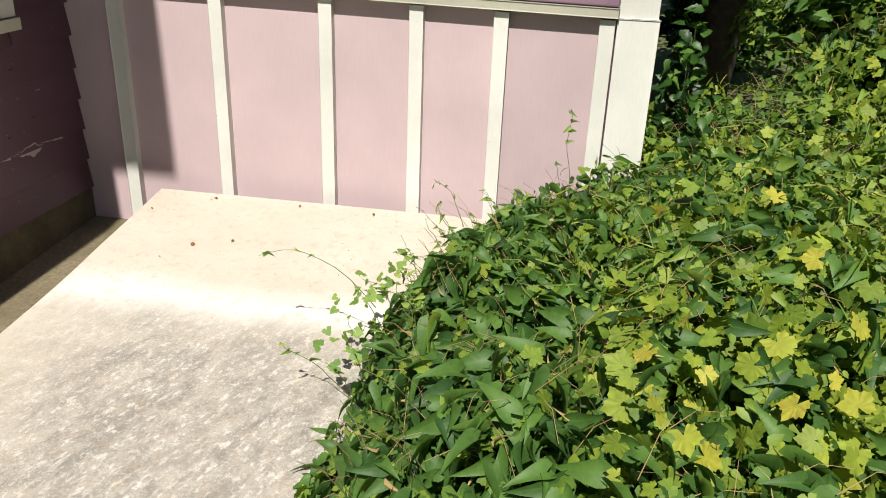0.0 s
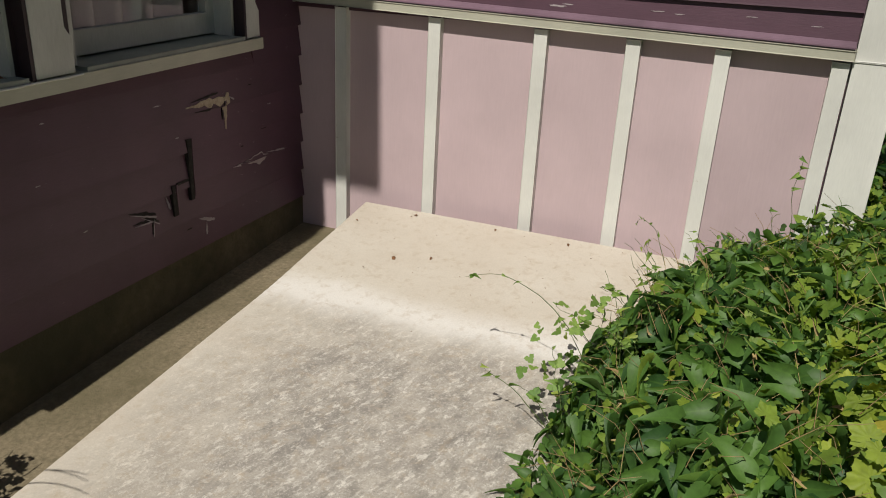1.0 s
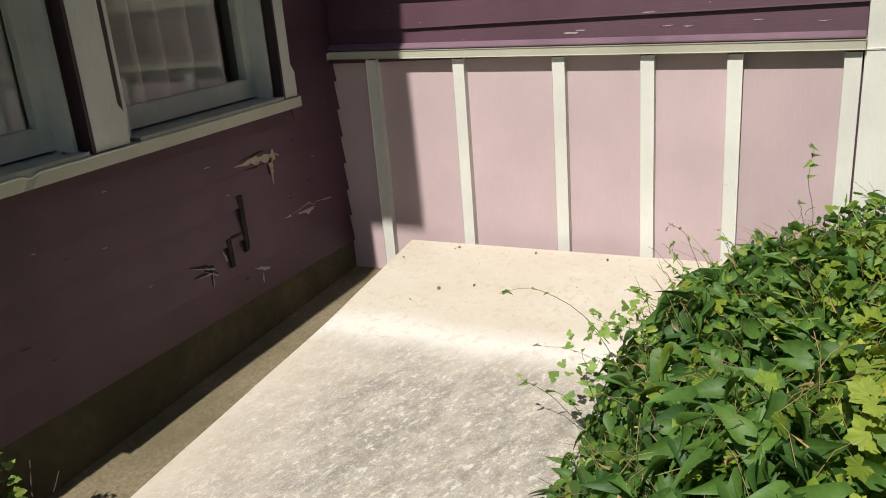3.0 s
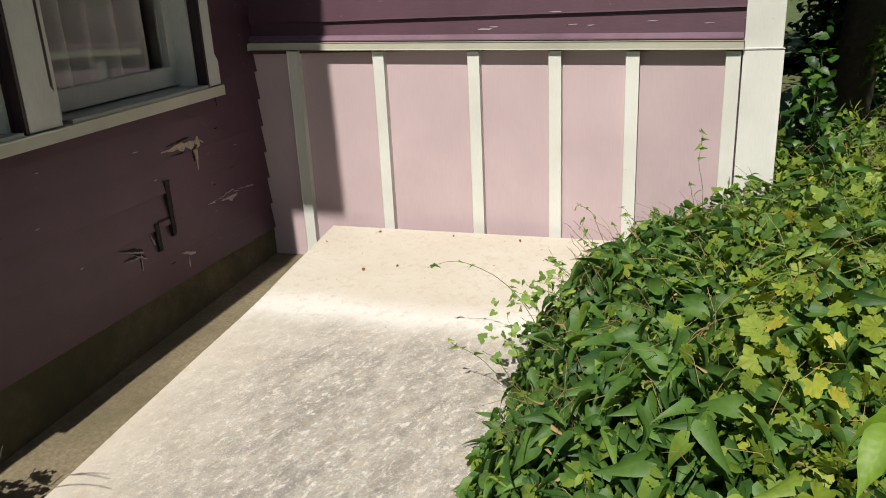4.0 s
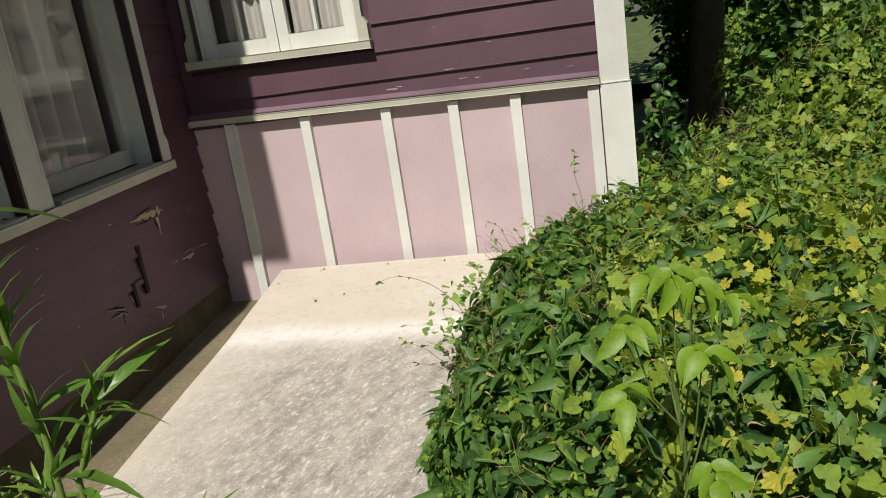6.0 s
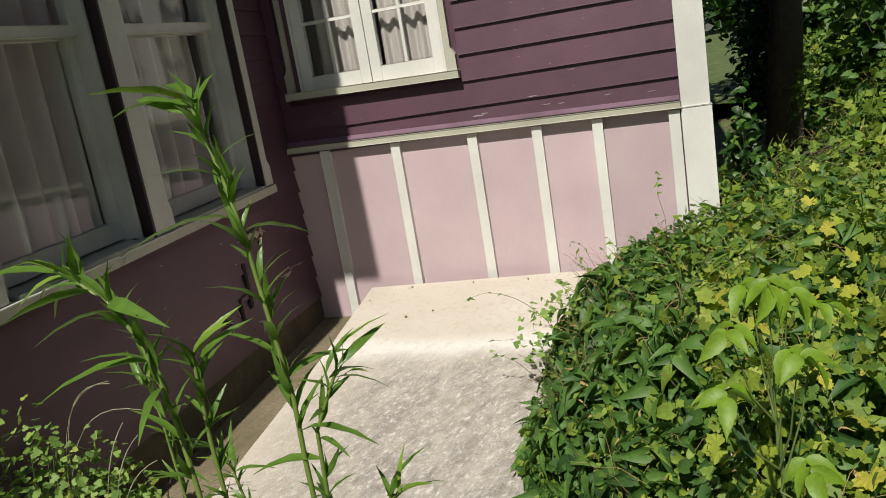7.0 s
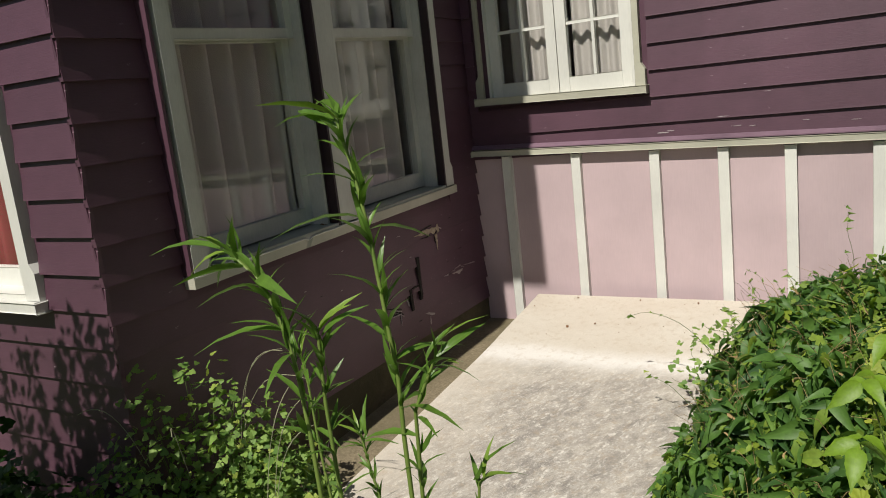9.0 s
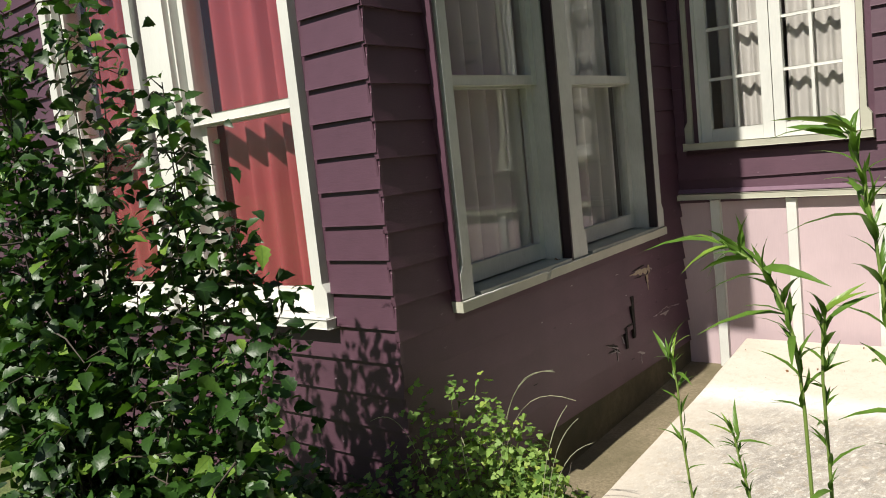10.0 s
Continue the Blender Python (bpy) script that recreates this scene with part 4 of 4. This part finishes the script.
weed([(-0.55, -0.15, -0.14), (-0.56, -0.15, 0.3), (-0.573, -0.15, 0.66), (-0.592, -0.15, 0.75), (-0.60, -0.15, 0.80)], 10, 0.08, 6, "shorter slender weed with narrow leaves", (-0.1, 0.0, 1.0))
weed([(-0.20, -0.44, -0.14), (-0.20, -0.45, 0.4), (-0.195, -0.45, 0.75), (-0.17, -0.45, 0.93)], 10, 0.09, 7, "shorter slender weed with curled narrow leaves", (0.7, -0.1, 0.7))

# low leafy herb in the corner of the house
def herb(name, mid, spread, height, n, size, mat, label, template=THREE, seed=0):
    h = tagged(new(name), label, "herb")
    g = np.random.default_rng(seed)
    a, r = g.uniform(0, 6.283, n), np.sqrt(g.random(n))
    x, y = mid[0] + spread[0] * r * np.cos(a), mid[1] + spread[1] * r * np.sin(a)
    top = height * (1 - 0.72 * r ** 2) * (0.80 + 0.62 * np.array([noise.noise(Vector((p * 8, q * 8, 5))) for p, q in zip(x, y)]) + 0.25 * np.array([noise.noise(Vector((p * 21, q * 21, 2))) for p, q in zip(x, y)]))
    z = mid[2] + top * (1 - 0.85 * g.random(n) ** 1.6)
    keep = ~((x < -1.97) & (y > 0.3)) & (z > -0.1)
    x, y, z = x[keep], y[keep], z[keep]
    k = len(x)
    nr = np.stack([0.5 * (x - mid[0]) / spread[0], 0.5 * (y - mid[1]) / spread[1] - 0.3, np.ones(k)], 1) + g.normal(0, 0.6, (k, 3))
    leaves("foliage", template, np.stack([x, y, z], 1), frames_of(nr, g.uniform(0, 6.28, k)), g.uniform(size * 0.6, size * 1.25, k), mat, h)
    ln = []
    for i in range(0, k, 14):
        f = Vector((mid[0] + (x[i] - mid[0]) * 0.35, mid[1] + (y[i] - mid[1]) * 0.35, mid[2]))
        q = Vector((x[i], y[i], z[i]))
        ln.append(([f, f.lerp(q, 0.5) + Vector((0, 0, 0.03)), q], 0.002, 0.001))
    tubes("stalk", ln, STEM, h, 4)
    return h


herb("leafy_herb", (-1.88, 0.48, -0.14), (0.48, 0.50), 0.70, 3700, 0.030, HERB, "bushy low herb with lobed green leaves in the corner", seed=3)
herb("leafy_herb", (-2.45, 0.0, -0.14), (0.70, 0.28), 0.60, 1100, 0.05, DARKLEAF, "shaded low herb at the foot of the wall", seed=4)
herb("leafy_herb", (-2.12, -0.12, -0.14), (0.5, 0.34), 0.52, 1600, 0.05, DARKLEAF, "dark low herb growing before the house corner", seed=5)
herb("leafy_herb", (-1.66, 0.32, -0.14), (0.26, 0.42), 0.44, 2000, 0.029, HERB, "pale low herb beside the channel", seed=6)
herb("leafy_herb", (-1.72, 0.08, -0.14), (0.30, 0.26), 0.42, 1500, 0.030, HERB, "sunlit low herb spreading before the corner", seed=7)
herb("corner_weed", (0.58, 3.5, 0.1), (0.17, 0.22), 0.95, 480, 0.07, DARKLEAF, "dark green weed beside the white corner board", SHRUB, seed=8)

# grass culms with drooping heads by the house corner
lines = []
for foot, tip, dr in (((-1.80, 0.62, 0.2), (-1.52, 0.62, 0.74), 0.10), ((-1.78, 0.60, 0.2), (-1.46, 0.66, 0.66), 0.14), ((-1.82, 0.66, 0.15), (-1.50, 0.60, 0.80), 0.16), ((-1.50, 0.44, 0.05), (-1.36, 0.50, 0.56), 0.04), ((-1.48, 0.42, 0.05), (-1.30, 0.48, 0.50), 0.05), ((-1.50, 0.40, 0.05), (-1.40, 0.50, 0.60), 0.04), ((-1.9, 0.3, 0.3), (-2.0, 0.15, 0.62), 0.08), ((-1.7, 0.3, 0.3), (-1.62, 0.2, 0.55), 0.06)):
    a, b = Vector(foot), Vector(tip)
    pts = []
    for k in range(11):
        t = k / 10
        pts.append(a.lerp(b, t) + Vector(((b.x - a.x) * (t * t - t) * 0.7, 0, 0.06 * math.sin(t * 3.14) - dr * t ** 3)))
    lines.append((pts, 0.0013, 0.0008))
    lines.append((pts[6:], 0.0020, 0.0012))
tagged(tubes("grass_stalks", lines, STRAW, None, 4), "thin pale grass stalks by the wall", "grass", kind="stuff")
lines = []
for foot, tip in (((-1.78, 0.98, -0.12), (-1.86, 1.04, 0.10)), ((-1.78, 0.98, -0.12), (-1.74, 1.04, 0.09)), ((-1.80, 1.0, -0.06), (-1.90, 1.0, 0.0))):
    lines.append((stem_line(foot, tip, 0.03), 0.004, 0.0015))
tagged(tubes("dead_twig", lines, BARK, None, 5), "bare forked dead twig in the channel", "twig")


# ---- shrub by the red-curtained windows ----
def shrub(name, foot, tips, per, size, mat, label, seed=1, spread=0.17):
    s = tagged(new(name), label, "shrub")
    g = np.random.default_rng(seed)
    P, N, S, Z, ln = [], [], [], [], []
    for tip in tips:
        pts = stem_line(np.array(foot) + g.normal(0, 0.08, 3) * (1, 1, 0), tip, 0.10, 9, g.random() * 30)
        ln.append((pts, 0.006, 0.0015))
        for i in range(per):
            t = 0.10 + 0.90 * g.random() ** 0.75
            p, d = along(pts, min(t, 0.999))
            off = g.normal(0, spread, 3) * (1.1 - 0.6 * t) * (1, 1, 0.7)
            q = np.array(p) + off
            if i % 14 == 0:
                ln.append(([p, p.lerp(Vector(q), 0.6) + Vector((0, 0, 0.02)), Vector(q)], 0.003, 0.001))
            P.append(q), N.append((g.normal(0, 0.6), g.normal(-0.3, 0.6), 0.8)), S.append(g.uniform(0, 6.28)), Z.append(g.uniform(size * 0.6, size * 1.3))
    P = np.array(P)
    keep = P[:, 2] > -0.1
    leaves("foliage", SHRUB, P[keep], frames_of(np.array(N), np.array(S))[keep], np.array(Z)[keep], mat, s)
    tubes("branching", ln, BARK, s, 5)
    return s


tips = [(-1.93, -0.5, 1.72), (-1.82, -0.52, 1.66), (-1.72, -0.50, 1.33), (-1.68, -0.43, 1.12), (-1.80, -0.58, 1.45), (-2.1, -0.6, 1.9), (-2.15, -0.88, 2.05), (-2.35, -0.9, 2.1), (-2.55, -0.95, 2.15), (-2.8, -0.95, 2.2), (-2.05, -0.85, 1.8), (-1.56, -0.6, 0.98), (-1.55, -0.7, 0.82), (-1.95, -0.8, 1.45), (-2.05, -0.85, 1.55), (-2.25, -0.9, 1.6), (-2.1, -0.85, 1.25), (-1.9, -0.72, 1.2), (-1.68, -0.73, 1.02), (-1.95, -0.85, 1.0), (-2.3, -0.9, 1.2), (-1.7, -0.78, 0.72), (-1.9, -0.78, 0.7), (-1.58, -0.55, 0.55), (-1.95, -0.76, 1.93), (-2.5, -0.9, 1.5), (-2.2, -0.9, 0.95), (-1.65, -0.85, 0.6), (-2.7, -0.9, 1.7), (-2.6, -0.85, 1.2), (-1.5, -0.62, 0.62), (-2.2, -0.85, 2.2), (-2.3, -0.75, 1.85)]
shrub("garden_shrub", (-1.9, -0.78, -0.15), tips, 290, 0.052, SHRUBLEAF, "dense dark green leafy shrub before the windows", 11, 0.10)

# ---- trees and growth beyond the house corner ----
def tree(name, foot, top, radius, crown, n, leaf, mat, label, seed, trunk=0.14):
    t = tagged(new(name), label, "tree")
    g = np.random.default_rng(seed)
    ln = [(stem_line(foot, top, 0.15, 8, seed), trunk, trunk * 0.5)]
    P, N, Z = [], [], []
    for i in range(22):
        c = np.array(crown) + g.normal(0, 0.5, 3) * np.array(radius)
        st, _ = along([Vector(p) for p in (foot, top)], g.uniform(0.55, 1))
        ln.append(([st, st.lerp(Vector(c), 0.5) + Vector((0, 0, 0.15)), Vector(c)], trunk * 0.3, 0.01))
        k = n // 22
        q = c + g.normal(0, 0.28, (k, 3)) * np.array(radius)
        P.append(q), N.append(g.normal(0, 0.6, (k, 3)) + (0, -0.2, 0.9)), Z.append(g.uniform(leaf * 0.6, leaf * 1.3, k))
    P, N, Z = np.concatenate(P), np.concatenate(N), np.concatenate(Z)
    keep = P[:, 2] > 0.0
    leaves("crown", SHRUB, P[keep], frames_of(N, g.uniform(0, 6.28, len(N)))[keep], Z[keep], mat, t)
    tubes("trunk", ln, BARK, t, 9)
    return t


tree("shade_tree", (1.12, 6.4, -0.1), (1.3, 6.0, 3.4), (0.32, 1.0, 0.6), (0.80, 4.2, 4.2), 9000, 0.16, DARKLEAF, "dark shade tree with ivy-dark trunk behind the bank", 21, 0.17)
tree("shade_tree", (3.2, 9.5, -0.1), (3.2, 9.4, 3.0), (1.7, 1.0, 1.5), (3.0, 9.5, 2.6), 7000, 0.16, DARKLEAF, "dark leafy tree at the garden's far side", 22, 0.16)
tree("shade_tree", (1.42, 7.6, -0.1), (1.45, 7.6, 2.2), (0.36, 0.5, 1.1), (1.45, 7.6, 1.3), 5000, 0.10, DARKLEAF, "dark bushy evergreen in the shade", 23, 0.1)
tips = [(1.62 + 0.42 * math.sin(i * 2.4), 4.4 + 0.45 * math.cos(i * 1.7), 1.0 + 0.9 * ((i * 0.37) % 1)) for i in range(12)]
shrub("ivy_bush", (1.8, 4.6, 0.1), tips + [(1.18, 4.25, 0.8), (1.2, 4.3, 1.05), (1.22, 4.3, 1.35), (1.26, 4.35, 1.6), (1.3, 4.1, 1.9), (1.5, 4.1, 1.8), (1.4, 4.0, 1.2), (1.7, 4.2, 0.9), (2.0, 4.2, 0.9), (1.5, 4.5, 1.2), (2.1, 4.6, 1.9), (2.3, 4.3, 1.5), (2.5, 4.9, 2.1), (2.2, 4.0, 1.2)], 110, 0.085, VINE, "tall bush overgrown with broad green vine leaves", 31, 0.14)
tips = [(4.2 + 1.2 * math.sin(i * 2.4), 6.2 + 1.0 * math.cos(i * 1.7), 1.4 + 1.4 * ((i * 0.37) % 1)) for i in range(16)]
shrub("garden_shrub", (4.0, 6.2, 0.0), tips, 120, 0.12, DARKLEAF, "large green shrub along the garden edge", 32, 0.35)

bm = bmesh.new()
bmesh.ops.create_grid(bm, x_segments=24, y_segments=24, size=1)
for v in bm.verts:
    x, y = 3 + v.co.x * 18, 25 + v.co.y * 14.5
    v.co = Vector((x, y, 0.22 + 0.10 * noise.noise(Vector((x * 0.3, y * 0.3, 0))) + (y - 10) * 0.02))
tagged(part("lawn", bm, LAWN, smooth=True), "sunlit green lawn beyond the trees", "lawn", kind="structure")
for i, (x, y) in enumerate(((-4.0, 34.0), (3.0, 36.0), (10.0, 34.0), (17.0, 30.0))):
    tree("far_tree", (x, y, 0.2), (x, y, 6.0), (3.2, 2.0, 3.0), (x, y, 5.0), 2600, 0.55, DARKLEAF, "far leafy tree at the edge of the lawn", 40 + i, 0.3)

# added trees out of view behind the viewpoint, which the panes mirror
tree("unseen_tree", (7.5, -2.0, -0.1), (7.5, -2.0, 3.5), (1.8, 2.0, 1.8), (7.6, -1.6, 4.2), 4200, 0.3, DARKLEAF, "added leafy tree out of view across the yard", 51, 0.2)
tree("unseen_tree", (8.5, 3.0, -0.1), (8.5, 3.0, 3.5), (1.8, 2.2, 1.8), (8.5, 3.0, 3.6), 4200, 0.3, DARKLEAF, "added leafy tree out of view across the yard", 52, 0.2)

# three more, added to keep eastern sky light off the shaded wall
tree("unseen_tree", (6.2, 0.6, -0.1), (6.2, 0.6, 3.5), (1.2, 2.4, 1.9), (6.2, 0.6, 3.0), 7000, 0.26, DARKLEAF, "added broad leafy tree screening the eastern sky", 53, 0.2)
tree("unseen_tree", (6.6, 5.2, -0.1), (6.6, 5.2, 3.5), (1.2, 2.2, 1.9), (6.6, 5.2, 3.0), 7000, 0.26, DARKLEAF, "added broad leafy tree screening the eastern sky", 54, 0.2)
tree("unseen_tree", (6.0, -4.6, -0.1), (6.0, -4.6, 3.5), (1.3, 2.0, 1.8), (6.0, -4.6, 3.2), 6000, 0.28, DARKLEAF, "added broad leafy tree screening the eastern sky", 55, 0.2)
# added so the red-curtained panes mirror dark leaves, not sky
tree("unseen_tree", (-5.5, -9.5, -0.1), (-5.5, -9.5, 3.5), (2.6, 1.2, 1.6), (-5.5, -9.5, 3.0), 6000, 0.32, DARKLEAF, "added leafy tree out of view, mirrored dark in the panes", 56, 0.2)

# ---- wear on the shaded wall ----
def flake(parent, m, u, z, w, h, mat, seed, name, lift=0.002, n=22, skew=0.0, row=0.115, sag=0.0):
    """A chip or split in the paint, lying on its siding board."""
    bm = bmesh.new()
    fr, bk = [], []
    for i in range(n):
        a = 6.28318 * i / n
        r = 0.62 + 0.55 * noise.noise(Vector((math.cos(a) * 1.7, math.sin(a) * 1.7, seed))) + 0.18 * noise.noise(Vector((i * 1.3, seed, 2)))
        uu, zz = u + math.cos(a) * w * r, z + math.sin(a) * h * r + skew * math.cos(a) * w * r
        base = 0.023 - 0.0165 * (((zz - row) % CLAP) / CLAP)
        fr.append(bm.verts.new(m @ Vector((uu, base + lift, zz + sag * (uu + 0.5))))), bk.append(bm.verts.new(m @ Vector((uu, base - 0.002, zz + sag * (uu + 0.5)))))
    bm.faces.new(fr)
    for i in range(n):
        bm.faces.new((fr[i], fr[(i + 1) % n], bk[(i + 1) % n], bk[i]))
    part(name, bm, mat, parent)


def shred(name, u0, z0, u1, z1, wide, mat, seed, lift=0.002, taper=(0.15, 1.0), n=14):
    """A ragged strip of lifted or lost paint on the shaded wall, from one end to the other."""
    bm = bmesh.new()
    du, dz = u1 - u0, z1 - z0
    long = math.hypot(du, dz)
    px, pz = -dz / long, du / long
    up, low = [], []
    for i in range(n + 1):
        t = i / n
        w = wide * (taper[0] + (taper[1] - taper[0]) * t) * (0.12 + 0.88 * math.sin(math.pi * min(max(t, 0.04), 0.96)) ** 0.6)
        for rim, sgn, k in ((up, 1, 0.0), (low, -1, 9.0)):
            q = w * (0.5 + 0.5 * noise.noise(Vector((t * 7, seed, k))) + 0.28 * noise.noise(Vector((t * 21, seed, k))))
            uu, zz = u0 + du * t + sgn * px * q, z0 + dz * t + sgn * pz * q
            base = 0.0235 - 0.0165 * (((zz - 0.115) % CLAP) / CLAP)
            rim.append((uu, base, zz))
    front = [[bm.verts.new(LEFT @ Vector((u, d + lift, z))) for u, d, z in rim] for rim in (up, low)]
    back = [[bm.verts.new(LEFT @ Vector((u, d - 0.002, z))) for u, d, z in rim] for rim in (up, low)]
    for i in range(n):
        bm.faces.new((front[0][i], front[0][i + 1], front[1][i + 1], front[1][i]))
        for r in (0, 1):
            bm.faces.new((front[r][i], front[r][i + 1], back[r][i + 1], back[r][i]))
    part(name, bm, mat, wall_left)


shred("bare_patch", 2.25, 0.684, 2.505, 0.682, 0.052, BARE, 1.3)
shred("split", 2.29, 0.700, 2.45, 0.712, 0.010, GAP, 4.3, 0.003)
shred("split", 2.30, 0.660, 2.48, 0.652, 0.012, GAP, 5.3, 0.003)
shred("bare_patch", 2.508, 0.705, 2.487, 0.560, 0.032, BARE, 2.6, 0.0032, (1.0, 0.3))
shred("split", 2.482, 0.690, 2.476, 0.600, 0.010, GAP, 6.3, 0.0034)
shred("paint_chip", 2.51, 0.690, 2.545, 0.672, 0.010, LAVENDER, 2.9, 0.004)
shred("bare_patch", 2.60, 0.392, 2.775, 0.380, 0.052, LAVENDER, 3.4, 0.002, (0.5, 1.0))
shred("bare_patch", 2.515, 0.392, 2.64, 0.386, 0.018, LAVENDER, 3.8, 0.0022)
shred("paint_chip", 2.755, 0.402, 2.92, 0.385, 0.010, LAVENDER, 4.4, 0.0024)
for u0, u1, z0, z1 in ((2.240, 2.262, 0.330, 0.567), (2.138, 2.162, 0.292, 0.412)):
    block("split", (u0, u1, 0.010, 0.0245, z0, z1), GAP, wall_left, LEFT, 0.001, rough=0.003)
    block("splinter", (u1, u1 + 0.006, 0.010, 0.0262, z0 + 0.01, z1), PLUM, wall_left, LEFT, 0.001, rough=0.002)
block("split", (2.166, 2.236, 0.014, 0.0242, 0.408, 0.416), GAP, wall_left, LEFT, 0.0, rough=0.002)
shred("bare_patch", 2.115, 0.380, 2.128, 0.325, 0.016, LAVENDER, 6.8, 0.003)
for k, (u0, z0, u1, z1, w) in enumerate(((1.92, 0.368, 2.05, 0.330, 0.020), (1.93, 0.322, 2.04, 0.318, 0.018), (1.97, 0.345, 2.06, 0.300, 0.012), (2.03, 0.325, 2.02, 0.262, 0.012))):
    shred("split", u0, z0, u1, z1, w, GAP, 7.1 + k, 0.002)
    shred("paint_chip", u0 + 0.006, z0 - 0.008, u1, z1 - 0.010, w * 0.5, LAVENDER, 8.1 + k, 0.003)
shred("bare_patch", 2.29, 0.235, 2.385, 0.205, 0.020, LAVENDER, 8.6)
shred("bare_patch", 2.335, 0.205, 2.325, 0.160, 0.014, LAVENDER, 8.9)
for i in range(14):
    flake(wall_left, LEFT, rng.uniform(1.2, 2.9), rng.uniform(0.2, 0.8), rng.uniform(0.012, 0.035), rng.uniform(0.0015, 0.003), LAVENDER if i % 2 else GAP, 10.0 + i, "paint_chip", 0.0018, 11)
for u, z, w, h in ((-0.84, 1.092, 0.045, 0.007), (-0.80, 1.10, 0.03, 0.004), (-0.45, 1.10, 0.05, 0.0025), (-0.37, 1.095, 0.03, 0.003), (-0.12, 1.105, 0.03, 0.002), (0.1, 1.09, 0.03, 0.002), (-0.52, 1.155, 0.045, 0.003), (-0.3, 1.265, 0.03, 0.002), (0.02, 1.53, 0.04, 0.002), (-0.5, 1.40, 0.03, 0.0015)):
    flake(wall_far, FAR, u, z, w, h, LAVENDER, u * 9 + 40, "paint_chip", 0.0012, 17, 0.0, 1.1475)

# crumbs and dead leaves on the slab
DEAD = earth_like("dead_leaf", (0.16, 0.07, 0.03), (0.28, 0.14, 0.06), (0.12, 0.06, 0.03), 60)
for x, y, s in ((-1.285, 2.57, 0.026), (-1.14, 2.62, 0.016), (-1.345, 2.93, 0.02), (-0.66, 2.93, 0.018), (-0.98, 2.94, 0.014), (-1.58, 2.80, 0.012), (-1.36, 2.45, 0.010)):
    nn = np.array([[0.1, -0.2, 1.0]])
    ob = leaves("dead_leaf", SMALL, np.array([[x, y, slab_z(y) + 0.006]]), frames_of(nn, np.array([x * 40])), np.array([s]), DEAD)
    tagged(ob, "small curled brown dead leaf on the slab", "dead leaf", "dead leaves on the slab")
bits = []
for i in range(45):
    x, y = rng.uniform(-1.6, -0.4), 2.96 - abs(rng.normal(0, 0.35))
    z = slab_z(y) + 0.001
    a, L = rng.uniform(0, 6.28), rng.uniform(0.002, 0.007)
    bits.append(([(x, y, z), (x + math.cos(a) * L, y + math.sin(a) * L, z + 0.002)], 0.0011, 0.0006))
tagged(tubes("crumbs", bits, DEAD, None, 4), "brown crumbs scattered on the slab by the wall", "debris", kind="stuff")

# thick old paint along the worn lip of the sill, and a dead leaf lying on it
lip = []
for i in range(70):
    u = 0.654 + 1.088 * i / 69
    dip = 0.014 * max(0, 1 - abs(u - 1.325) / 0.03)
    lip.append(WEST @ Vector((u, 0.069 - dip * 0.6, 0.8862 - dip - 0.003 * max(0, noise.noise(Vector((u * 11, 5, 0)))))))
tubes("paint_lip", [(lip, 0.0042, 0.0034)], WHITE, trim, 6, "thick white paint on the worn edge")
for k in range(2):
    ob = leaves("dead_leaf", CURLED, np.array([[-2.02 + 0.02 * k, 1.50 + 0.015 * k, 0.902]]), frames_of(np.array([[0.3, -0.4, 0.8 - k]]), np.array([0.4 + 1.5 * k])), np.array([0.04]), DEAD)
    tagged(ob, "curled brown dead leaf on the window sill", "dead leaf", "dead leaves on the sill")
